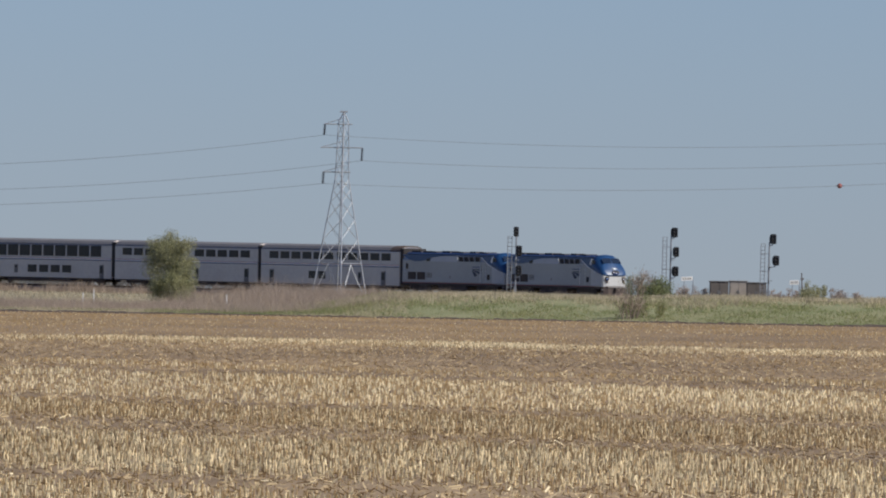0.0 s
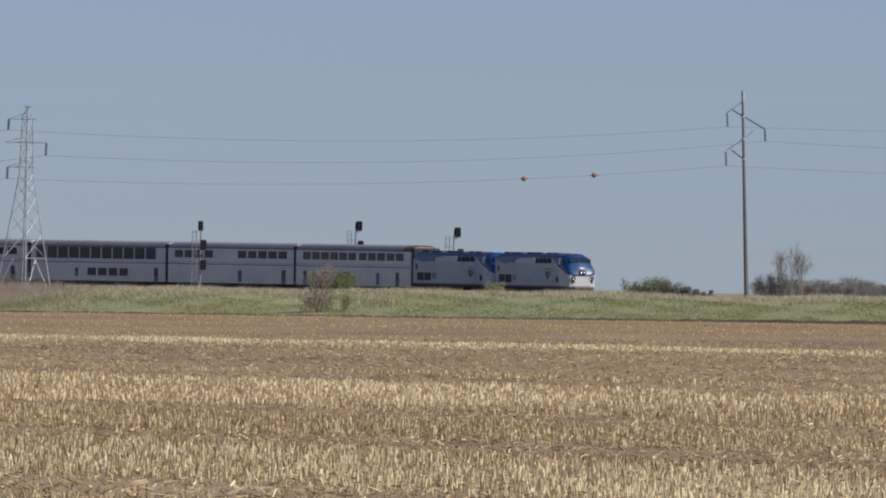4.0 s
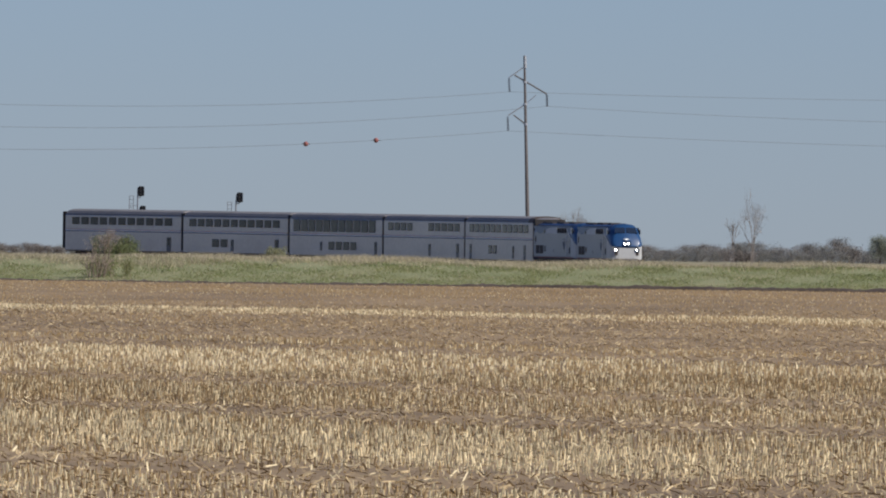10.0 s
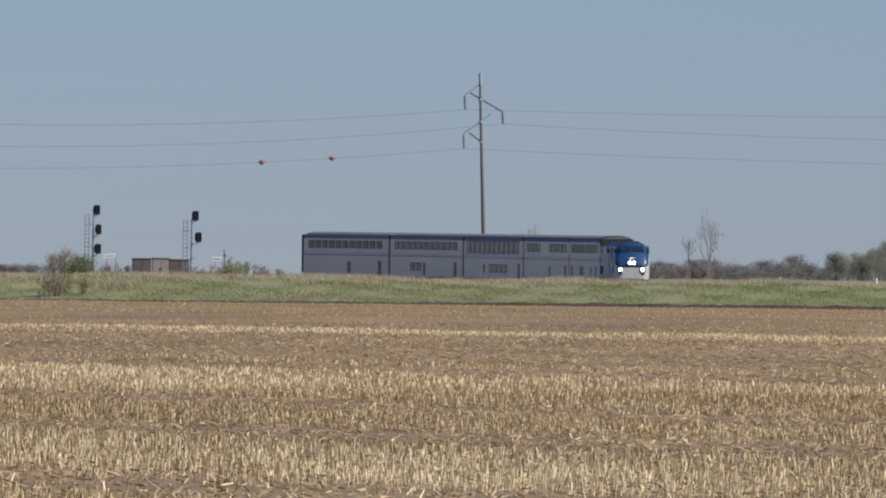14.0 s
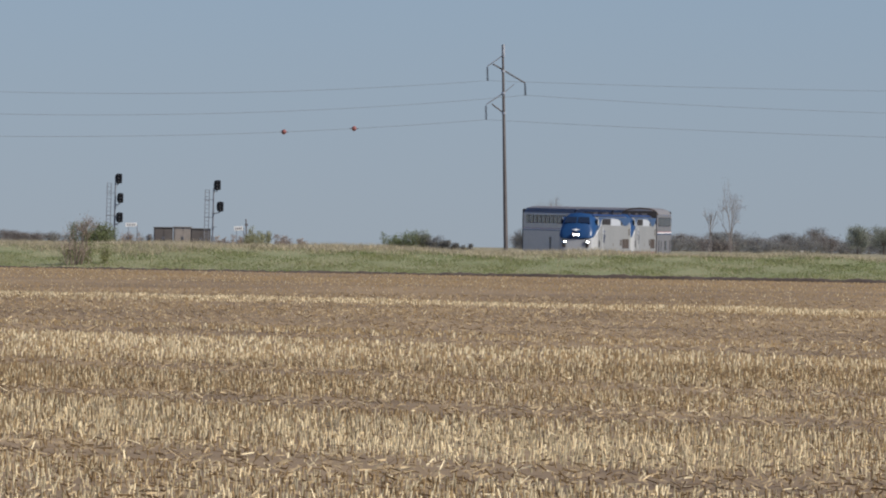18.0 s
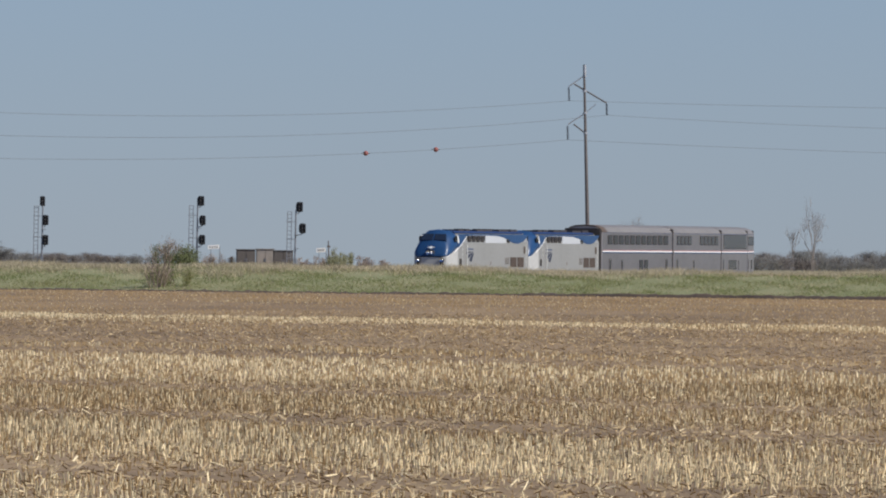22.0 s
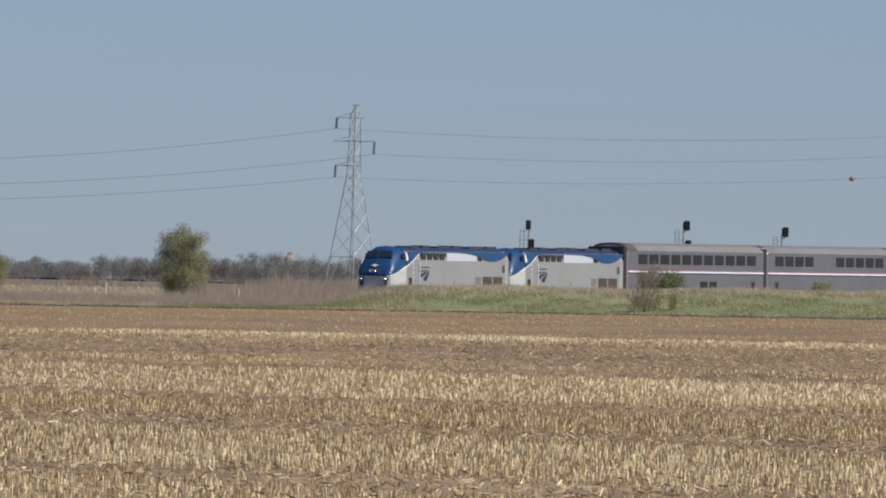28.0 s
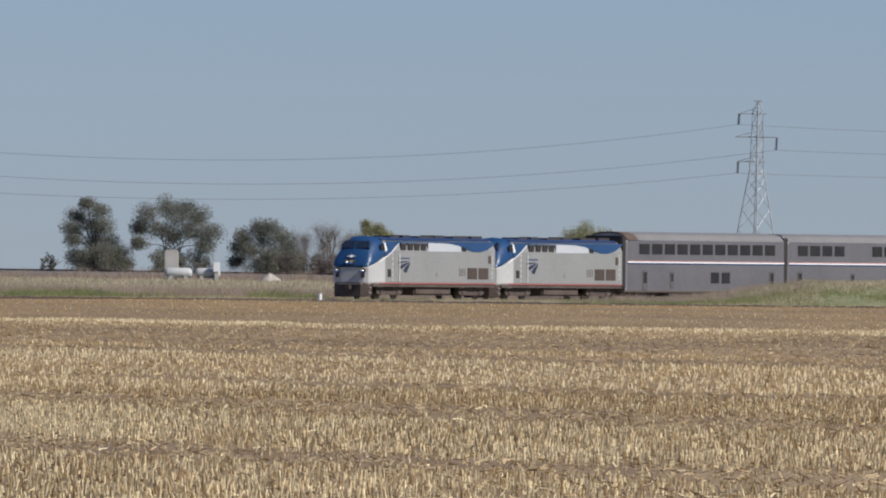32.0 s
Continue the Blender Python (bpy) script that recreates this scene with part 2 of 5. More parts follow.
def boxed(x0, x1, y0, y1, z0, z1, bevel=0.0):
    return block(bmesh.new(), x0, x1, y0, y1, z0, z1, bevel)


def tube(bm, a, b, r0, r1=None, sides=6):
    a, b = Vector(a), Vector(b)
    r1 = r0 if r1 is None else r1
    axis = b - a
    turn = axis.to_track_quat("Z", "Y").to_matrix()
    rings = []
    for p, r in ((a, r0), (b, r1)):
        rings.append([bm.verts.new(p + turn @ Vector((r * math.cos(2 * math.pi * i / sides), r * math.sin(2 * math.pi * i / sides), 0))) for i in range(sides)])
    for i in range(sides):
        j = (i + 1) % sides
        bm.faces.new((rings[0][i], rings[0][j], rings[1][j], rings[1][i]))
    bm.faces.new(rings[0][::-1])
    bm.faces.new(rings[1])
    return bm


def tubed(a, b, r0, r1=None, sides=6):
    return tube(bmesh.new(), a, b, r0, r1, sides)


def slab(points, y0, y1):
    """A plate from an outline of (x, z), between y0 and y1."""
    bm = bmesh.new()
    rings = [[bm.verts.new((x, y, z)) for x, z in points] for y in (y0, y1)]
    n = len(points)
    for i in range(n):
        j = (i + 1) % n
        bm.faces.new((rings[0][i], rings[0][j], rings[1][j], rings[1][i]))
    bm.faces.new(rings[0])
    bm.faces.new(rings[1][::-1])
    return bm


def loft(stations, smooth=False):
    """A body through closed outlines of equal length."""
    bm = bmesh.new()
    rings = [[bm.verts.new(p) for p in ring] for ring in stations]
    n = len(rings[0])
    for a, b in zip(rings, rings[1:]):
        for i in range(n):
            j = (i + 1) % n
            bm.faces.new((a[i], a[j], b[j], b[i]))
    bm.faces.new(rings[0][::-1])
    bm.faces.new(rings[-1])
    return bm


def smoothstep(a, b, v):
    k = np.clip((v - a) / (b - a), 0, 1)
    return k * k * (3 - 2 * k)


def lattice(x, y, seed):
    """Smooth value noise between -1 and 1 on a grid of unit cells."""
    x, y = np.asarray(x, float), np.asarray(y, float)
    i, j = np.floor(x), np.floor(y)
    fx, fy = x - i, y - j
    fx, fy = fx * fx * (3 - 2 * fx), fy * fy * (3 - 2 * fy)

    def cell(a, b):
        q = np.sin(a * 127.1 + b * 311.7 + seed * 74.7) * 43758.5453
        return 2 * (q - np.floor(q)) - 1

    low = cell(i, j) * (1 - fx) + cell(i + 1, j) * fx
    high = cell(i, j + 1) * (1 - fx) + cell(i + 1, j + 1) * fx
    return low * (1 - fy) + high * fy


def fractal(x, y, size, stretch, seed, octaves=4):
    """Patches of several sizes, from `size` metres across downwards, drawn out `stretch` times in depth."""
    total, weight, sum_ = 0.0, 1.0, 0.0
    for k in range(octaves):
        total = total + weight * lattice(np.asarray(x) / size + 13.7 * k, np.asarray(y) / (size * stretch) + 7.1 * k, seed + k)
        sum_ += weight
        weight, size = weight * 0.75, size * 0.5
    return 1.7 * total / sum_


def across(u, d):
    """How far to the right a thing on the bearing u stands when it is d metres off."""
    return u * d / FOCAL


# ---- the line of the track: a curve between two straights ----
STEP = 4.0
S = np.arange(-1100, 900.1, STEP)
BEND = np.interp(S, [-226.667, -120, -13.333, 93.333, 200, 306.667, 413.333, 520, 545, 570], [0, -0.702, -2.62, -2.386, -2.29, -2.741, -0.712, 0.631, 0.5, 0]) * 1e-3
TURN = np.concatenate([[0], np.cumsum((BEND[1:] + BEND[:-1]) / 2 * STEP)])
TURN += -0.079 - np.interp(240, S, TURN)
TX = np.concatenate([[0], np.cumsum((np.sin(TURN[1:]) + np.sin(TURN[:-1])) / 2 * STEP)])
TY = np.concatenate([[0], np.cumsum(-(np.cos(TURN[1:]) + np.cos(TURN[:-1])) / 2 * STEP)])
TX += 66.938 - np.interp(240, S, TX)
TY += 1315.04 - np.interp(240, S, TY)
TZ = np.interp(S, [-1100, -200, -100, -50, 0, 50, 110, 163, 250, 354, 490, 900], [2.5, 2.1, 1.82, 1.50, 1.34, 1.08, 0.84, 0.61, 0.40, 0.25, 0.12, 0.1])
TZ = np.convolve(np.pad(TZ, 8, mode="edge"), np.ones(17) / 17, mode="valid")
SPEED = 16.829


def on_track(s):
    return Vector((np.interp(s, S, TX), np.interp(s, S, TY), np.interp(s, S, TZ)))


# ---- ground ----
def field_edge(x):
    return 960 - 1.2 * np.clip(x, -60, 90)


def meadow_level(y):
    return np.interp(y, [700, 1100, 1200, 1400, 1500, 1620, 1800, 2600, 7000], [0.0, -0.12, -0.1, 0.15, 0.55, 0.95, 1.35, 1.4, 0.9])


def ground_level(x, y):
    x, y = np.asarray(x, float), np.asarray(y, float)
    field = -0.8 * (1 - smoothstep(190, 950, y))
    z = np.where(y < field_edge(x), field, meadow_level(y))
    u = x * FOCAL / np.maximum(y, 1)
    crest = np.interp(u, [-330, -230, -90, 300, 1800, 3000], [0, 0.38, 1.48, 1.53, 1.32, 1.15])
    w = y - field_edge(x)
    ridge = np.where(w < 60, smoothstep(2, 56, w), 1 - smoothstep(66, 104, w))
    lumps = 0.12 * np.sin(x * 0.33 + 1.3) * np.sin(x * 0.13) + 0.05 * np.sin(x * 1.1 + y * 0.3)
    return np.maximum(z, z * (1 - ridge) + ridge * (crest + lumps * (crest > 0.3)))


def make_ground():
    ys = np.concatenate([np.arange(-60, 150, 30), np.arange(150, 840, 20), np.arange(840, 1140, 3.0), np.arange(1140, 1700, 12), np.arange(1700, 2600, 60), np.array([2800, 3200, 4000, 5200, 7000])])
    xs = np.concatenate([[-3000, -1500, -800, -400], np.arange(-240, 241, 3.0), [400, 800, 1500, 3000]])
    gx, gy = np.meshgrid(xs, ys)
    gz = ground_level(gx, gy)
    verts = np.stack([gx, gy, gz], -1).reshape(-1, 3)
    n = len(xs)
    i, j = np.meshgrid(np.arange(len(ys) - 1), np.arange(n - 1), indexing="ij")
    a = (i * n + j).ravel()
    faces = np.stack([a, a + 1, a + n + 1, a + n], -1)
    ob = soup("ground", verts, faces, M_FIELD)
    ob.data.materials.append(M_MEADOW)
    mid = (verts[faces[:, 0]] + verts[faces[:, 2]]) / 2
    ob.data.materials.append(M_BANK)
    w = mid[:, 1] - field_edge(mid[:, 0])
    turf = (w < 70) & (mid[:, 0] > -14)
    ob.data.polygons.foreach_set("material_index", ((w > 0) * (1 + turf)).astype(np.int32))
    return tagged(ob, "flat farmland, harvested corn field and grassy meadow beyond", "ground", kind="structure")


make_ground()


def make_track():
    """Ballast bed and two rails along the curve."""
    keep = (S >= -760) & (S <= 620)
    s = S[keep]
    c = np.stack([TX[keep], TY[keep], TZ[keep]], -1)
    side = np.stack([np.cos(TURN[keep]), np.sin(TURN[keep]), 0 * s], -1)      # to the left of the line of travel

    def strip(profile):
        k = len(profile)
        verts = np.concatenate([[c[i] + side[i] * a + np.array([0, 0, b]) for a, b in profile] for i in range(len(s))])
        i, j = np.meshgrid(np.arange(len(s) - 1), np.arange(k - 1), indexing="ij")
        q = (i * k + j).ravel()
        return verts, np.stack([q, q + 1, q + k + 1, q + k], -1)

    bed = soup("ballast_bed", *strip([(-4.2, -1.1), (-1.9, -0.22), (1.9, -0.22), (4.2, -1.1)]), M_BALLAST)
    tagged(bed, "grey-brown stone ballast bed of the curving track", "ballast", kind="structure")
    for at in (-0.755, 0.755):
        rail = soup("rail", *strip([(at - 0.07, -0.2), (at - 0.035, -0.12), (at - 0.037, 0.0), (at + 0.037, 0.0), (at + 0.035, -0.12), (at + 0.07, -0.2)]), M_RAIL)
        tagged(rail, "rust-brown steel rail on the ballast bed", "rail", group="rails", kind="structure")


make_track()


# ---- the train ----
def wheelset(parent, x, radius=0.5):
    hub = part("wheelset", tubed((0, -0.8, 0), (0, 0.8, 0), 0.09, sides=8), M_WHEEL, parent)
    hub.location = (x, 0, radius)
    for y in (-0.82, 0.69):
        bm = tubed((0, y, 0), (0, y + 0.13, 0), radius, sides=20)
        for k in range(6):
            a = k * math.pi / 3
            tube(bm, (0.3 * math.cos(a), y - 0.02, 0.3 * math.sin(a)), (0.3 * math.cos(a), y + 0.15, 0.3 * math.sin(a)), 0.05, sides=5)
        part("wheel", bm, M_WHEEL, hub)
    return hub


def bogie(parent, x, base, radius=0.5):
    bm = bmesh.new()
    for y in (-1.12, 0.98):
        bm2 = slab([(x - base / 2 - 0.75, 0.55), (x - base / 2 - 0.5, 0.35), (x - 0.5, 0.32), (x + 0.5, 0.32), (x + base / 2 + 0.5, 0.35), (x + base / 2 + 0.75, 0.55), (x + base / 2 + 0.7, 0.86), (x - base / 2 - 0.7, 0.86)], y, y + 0.14)
        me = bpy.data.meshes.new("tmp")
        bm2.to_mesh(me)
        bm2.free()
        bm.from_mesh(me)
        bpy.data.meshes.remove(me)
        for dx in (-base / 2, base / 2):
            block(bm, x + dx - 0.22, x + dx + 0.22, y - 0.06, y + 0.2, 0.3, 0.72, 0.04)
        for dx in (-0.45, 0.45):
            tube(bm, (x + dx, y + 0.07, 0.6), (x + dx, y + 0.07, 1.0), 0.13, sides=8)
    block(bm, x - 0.45, x + 0.45, -1.0, 1.0, 0.5, 0.85)
    part("bogie", bm, M_UNDER, parent)
    return [wheelset(parent, x - base / 2, radius), wheelset(parent, x + base / 2, radius)]


CAR_WHEELS = []


def car_ring(x, half=1.53, low=0.62, roof=4.93, pull=0.0):
    h = half - pull
    out = [(x, -h + 0.1, low), (x, -h, low + 0.12), (x, -h - 0.0, 2.4), (x, -h, 4.28), (x, -h + 0.07, 4.45), (x, -h + 0.34, 4.72), (x, -h + 0.8, roof - 0.05 - pull), (x, 0, roof - pull)]
    return out + [(a, -b, c) for a, b, c in out[-2::-1]]


def passenger_car(kind, sides, lower, doors, lead=False):
    """A two-level coach. sides: the upper windows of the right and the left side, as (start, count); x runs forward from the middle."""
    label = {"coach": "two-level stainless steel passenger coach with a striped side", "sleeper": "two-level stainless steel sleeping car with paired windows",
             "lounge": "two-level stainless steel lounge car with tall upper windows"}[kind]
    car = thing("passenger_car", label, "railway car", group="cars of the train")
    L = 12.72
    part("body", loft([car_ring(-L, pull=0.12), car_ring(-L + 0.12), car_ring(L - 0.12), car_ring(L, pull=0.12)]), M_STEEL, car)
    roof = [(-1.535, 4.34), (-1.475, 4.47), (-1.22, 4.745), (-0.74, 4.90), (0, 4.95), (0.74, 4.90), (1.22, 4.745), (1.475, 4.47), (1.535, 4.34)]
    inner = [(y * 0.96, z - 0.05) for y, z in roof[::-1]]
    part("roof", loft([[(x, y, z) for y, z in roof + inner] for x in (-L + 0.15, L - 0.15 - (1.6 if lead else 0))]), M_CARROOF, car, "grey weathered roof", smooth=False)
    if lead:
        sooty = [(y * 1.012, z + 0.012) for y, z in roof]
        part("roof_end", loft([[(x, y, z) for y, z in sooty + inner] for x in (L - 1.75, L - 0.02)]), M_SOOT, car, "soot-blackened roof end")
    for x, name in ((L - 0.02, "end_door"), (-L - 0.16, "end_door")):
        part(name, boxed(x, x + 0.18, -0.75, 0.75, 2.3, 4.5, 0.05), M_RUBBER, car, "black diaphragm")
    for x in (L + 0.0, -L - 0.62):
        part("coupler", boxed(x, x + 0.62, -0.2, 0.2, 0.7, 1.05, 0.04), M_UNDER, car)
        part("gangway", boxed(x + 0.02, x + 0.6, -1.5, 1.5, 0.9, 4.66, 0.06), M_RUBBER, car, "black gangway curtain")
    for sy, windows in zip((-1, 1), sides):
        y0, y1 = (-1.565, -1.525) if sy < 0 else (1.525, 1.565)
        for z0, z1, m, name in ((2.83, 2.89, M_STRIPE, "red_stripe"), (2.735, 2.828, M_WHITE, "white_stripe"), (2.64, 2.732, M_DEEPBLUE, "blue_stripe")):
            part(name, boxed(-L + 0.15, L - 0.15, y0, y1, z0, z1), m, car)
        # corrugated ribs along the lower side
        for z in (1.0, 1.22, 1.44, 1.66):
            part("side_rib", boxed(-L + 0.4, L - 0.4, y0 * 0.992, y1 * 0.992, z, z + 0.05), M_STEEL, car)
        tall = kind == "lounge"
        for x, count in windows:
            for k in range(count):
                a = x + k * (2.02 if not tall else 2.06)
                w = 1.5 if not tall else 1.68
                z0, z1 = (3.40, 4.06) if not tall else (3.12, 4.22)
                fr = part("window_frame", boxed(a - 0.05, a + w + 0.05, y0 * 0.998, y1 * 0.998, z0 - 0.05, z1 + 0.05, 0.012), M_RUBBER, car)
                part("pane", boxed(a, a + w, y0 - 0.008 * (sy < 0), y1 + 0.008 * (sy > 0), z0, z1), M_PANE, fr)
        for x, count, w in lower:
            for k in range(count):
                a = sy * (x + k * (w + 0.55)) if sy < 0 else -(x + k * (w + 0.55))
                fr = part("window_frame", boxed(a - 0.05, a + w + 0.05, y0 * 0.998, y1 * 0.998, 1.3, 2.1, 0.012), M_RUBBER, car)
                part("pane", boxed(a, a + w, y0 - 0.008 * (sy < 0), y1 + 0.008 * (sy > 0), 1.35, 2.05), M_PANE, fr)
        for x, w, z0, z1 in doors:
            door = part("door", boxed(x, x + w, y0 * 0.999, y1 * 0.999, z0, z1, 0.02), M_DOOR, car, "grey boarding door")
            part("pane", boxed(x + 0.15, x + w - 0.15, y0 - 0.012 * (sy < 0), y1 + 0.012 * (sy > 0), z0 + 0.55, z1 - 0.12), M_PANE, door)
    part("skirt", boxed(-5.6, 5.6, -1.35, 1.35, 0.32, 0.66, 0.05), M_UNDER, car)
    CAR_WHEELS.extend(bogie(car, -9.1, 2.6, 0.46) + bogie(car, 9.1, 2.6, 0.46))
    return car


def hollow(a, b, r):
    """An open-ended thick tube."""
    a, b = Vector(a), Vector(b)
    bm = bmesh.new()
    rings = [[bm.verts.new((p.x, p.y + q * math.cos(k * math.pi / 6), p.z + q * math.sin(k * math.pi / 6))) for k in range(12)] for p, q in ((a, r), (a, r * 1.25), (b, r * 1.25), (b, r))]
    for i in range(4):
        r0, r1 = rings[i], rings[(i + 1) % 4]
        for k in range(12):
            bm.faces.new((r0[k], r0[(k + 1) % 12], r1[(k + 1) % 12], r1[k]))
    return bm


def lamp(parent, x, y, z, r=0.16, f=0.06):
    """A parabolic reflector with a small lit bulb at its focus: bright along the track, a dot from aside."""
    bm = bmesh.new()
    rings = [[bm.verts.new((x + q * q / (4 * f), y + q * math.cos(k * math.pi / 8), z + q * math.sin(k * math.pi / 8))) for k in range(16)] for q in (0.006, 0.03, 0.055, 0.08, 0.12, r)]
    for r0, r1 in zip(rings, rings[1:]):
        for k in range(16):
            bm.faces.new((r0[k], r0[(k + 1) % 16], r1[(k + 1) % 16], r1[k]))
    can = part("headlamp", hollow((x - 0.3, y, z), (x + r * r / (4 * f) + 0.02, y, z), r), M_RUBBER, parent, "round lamp housing")
    part("reflector", bm, M_MIRROR, can, "silvered reflector", smooth=True)
    bm = bmesh.new()
    bmesh.ops.create_icosphere(bm, subdivisions=2, radius=0.012, matrix=Matrix.Translation((x + f, y, z)))
    part("bulb", bm, M_LAMP, can, "lit bulb", smooth=True)


def loco_ring(x, half, top, low, corner):
    pts = [(-half + 0.06, low), (-half, low + 0.1), (-half, top - corner * 1.5), (-half + corner * 0.35, top - corner * 0.6), (-half + corner, top - corner * 0.12), (0, top)]
    return [(x, y, z) for y, z in pts] + [(x, -y, z) for y, z in pts[-2::-1]]


def locomotive():
    loco = thing("locomotive", "silver diesel passenger locomotive with blue nose and roof band", "locomotive", group="locomotives")
    half = 1.5
    N = lambda x: 7.9 + (x - 7.9) * 0.98
    # hull behind the nose, and the raked nose in front of it
    part("body", loft([loco_ring(-10.2, half - 0.05, 4.22, 1.1, 0.55), loco_ring(-10.1, half, 4.28, 1.1, 0.55), loco_ring(7.9, half, 4.30, 1.1, 0.6)]), M_SILVER, loco)
    low_nose = loft([loco_ring(7.9, half, 3.0, 1.1, 0.05), loco_ring(N(8.4), half, 2.84, 1.1, 0.05), loco_ring(N(8.9), 1.495, 2.68, 1.1, 0.05), loco_ring(N(9.3), 1.49, 2.55, 1.09, 0.05), loco_ring(N(9.7), 1.48, 2.45, 1.08, 0.05), loco_ring(N(10.1), 1.45, 2.36, 1.07, 0.06), loco_ring(N(10.32), 1.32, 2.31, 1.06, 0.08), loco_ring(N(10.46), 1.02, 2.28, 1.06, 0.1), loco_ring(N(10.5), 0.7, 2.27, 1.06, 0.1)])
    part("nose_base", low_nose, M_NOSE, loco, "white lower nose")
    rings = [loco_ring(7.9, half + 0.006, 4.40, 2.96, 0.66), loco_ring(N(8.4), half + 0.006, 4.41, 2.78, 0.72), loco_ring(N(8.9), half + 0.002, 4.31, 2.62, 0.8), loco_ring(N(9.3), 1.495, 4.03, 2.49, 0.78), loco_ring(N(9.7), 1.485, 3.58, 2.39, 0.6), loco_ring(N(10.05), 1.46, 3.1, 2.31, 0.36), loco_ring(N(10.3), 1.35, 2.74, 2.26, 0.24), loco_ring(N(10.46), 1.08, 2.48, 2.22, 0.13), loco_ring(N(10.53), 0.8, 2.38, 2.2, 0.07)]
    part("nose", loft(rings), M_BLUE, loco, "blue raked nose", smooth=True)
    # windscreen in two panes, following the rake
    for y0, y1 in ((-1.12, -0.06), (0.06, 1.12)):
        bm = bmesh.new()
        quad = [(N(9.72), y0 * 0.97, 3.53), (N(9.72), y1 * 0.97, 3.53), (N(9.28), y1 * 0.85, 4.02), (N(9.28), y0 * 0.85, 4.02)]
        front = [bm.verts.new((x + 0.035, y, z + 0.035)) for x, y, z in quad]
        rear = [bm.verts.new((x - 0.3, y, z - 0.2)) for x, y, z in quad]
        bm.faces.new(front)
        bm.faces.new(rear[::-1])
        for i in range(4):
            bm.faces.new((front[i], rear[i], rear[(i + 1) % 4], front[(i + 1) % 4]))
        part("windscreen", bm, M_SCREEN, loco, "dark windscreen pane")
    for y in (-0.16, 0.16):
        lamp(loco, 10.45, y, 2.56)
    part("emblem", slab([(-0.36, 0.06), (-0.12, 0.0), (0.0, -0.1), (0.12, 0.0), (0.36, 0.06), (0.1, 0.09), (0, 0.18), (-0.1, 0.09)], -0.03, 0.03), M_WHITE, loco, "pale emblem").matrix_basis = Matrix.Translation((10.24, 0, 2.93)) @ Euler((radians(-34), 0, radians(90))).to_matrix().to_4x4()
    for y in (-0.98, 0.98):
        box = part("ditch_light", boxed(10.1, 10.48, y - 0.14, y + 0.14, 1.5, 1.82, 0.03), M_UNDER, loco, "ditch light housing")
        lamp(loco, 10.42, y, 1.98)
    part("pilot", loft([loco_ring(N(9.9), 1.4, 1.16, 0.2, 0.05), loco_ring(N(10.3), 1.3, 1.2, 0.16, 0.05), loco_ring(N(10.58), 0.85, 1.18, 0.18, 0.05)]), M_UNDER, loco, "dirty black pilot")
    part("anticlimber", boxed(10.3, 10.62, -0.95, 0.95, 1.02, 1.12, 0.02), M_TANK, loco, "grey ledge above the pilot")
    for y in (-1.2, 1.2):
        part("step", boxed(9.85, 10.25, y - 0.22, y + 0.22, 0.42, 0.48), M_TANK, loco)
        part("step", boxed(9.85, 10.25, y - 0.22, y + 0.22, 0.78, 0.84), M_TANK, loco)
    part("coupler", boxed(10.4, 10.9, -0.17, 0.17, 0.68, 1.0, 0.03), M_UNDER, loco)
    part("coupler", boxed(-10.85, -10.1, -0.17, 0.17, 0.68, 1.0, 0.03), M_UNDER, loco)
    part("roof", loft([[(x, y, z) for y, z in ((-1.18, 4.14), (-0.95, 4.28), (0, 4.34), (0.95, 4.28), (1.18, 4.14), (0.9, 4.1), (-0.9, 4.1))] for x in (-9.9, 7.85)]), M_DEEPBLUE, loco, "dark blue roof")
    for x0, x1, w, h in ((-9.4, -7.6, 0.8, 0.11), (-7.0, -4.4, 0.85, 0.08), (-3.6, -2.0, 0.6, 0.13), (-1.4, 1.0, 0.8, 0.07), (1.8, 3.0, 0.5, 0.12), (4.0, 5.4, 0.7, 0.07)):
        part("roof_hatch", boxed(x0, x1, -w, w, 4.25, 4.36 + h, 0.03), M_ROOFGEAR, loco)
    X = lambda a: 10.25 - a if a > 2.35 else N(10.25 - a)
    for sy in (-1, 1):
        def plate(name, pts, m, label="", proud=0.02, into=0.03, parent=None):
            y = sy * (half + proud)
            return part(name, slab([(X(a), z) for a, z in pts], y, sy * (half - into)), m, parent or loco, label)
        # blue sweep of the cab down to the nose
        plate("cab_sweep", [(2.3, 2.95), (2.7, 3.06), (3.3, 3.3), (3.9, 3.62), (4.45, 3.9), (4.45, 4.06), (2.3, 4.04)], M_BLUE, "blue sweep on the cab side")
        plate("sweep_edge", [(1.4, 2.58), (1.95, 2.75), (2.74, 3.0), (3.36, 3.25), (3.96, 3.57), (4.55, 3.85), (4.45, 3.91), (3.9, 3.63), (3.3, 3.31), (2.7, 3.07), (1.9, 2.81), (1.4, 2.64)], M_WHITE, "white edge line", 0.022)
        plate("roof_band", [(4.2, 3.86), (5.0, 3.94), (9.2, 3.97), (12.6, 3.93), (14.2, 3.80), (15.4, 3.55), (16.6, 3.36), (17.8, 3.34), (19.0, 3.52), (19.8, 3.78), (20.3, 3.98), (20.3, 4.06), (4.2, 4.06)], M_BLUE, "blue wave along the roof edge")
        plate("upper_panel", [(9.3, 3.36), (9.3, 3.95), (12.6, 3.915), (14.2, 3.785), (14.7, 3.68), (14.7, 3.36)], M_LIGHTGREY, "pale upper panel with reflected sky tinted in", 0.012)
        for k in range(4):
            a = 4.85 + k * 1.08
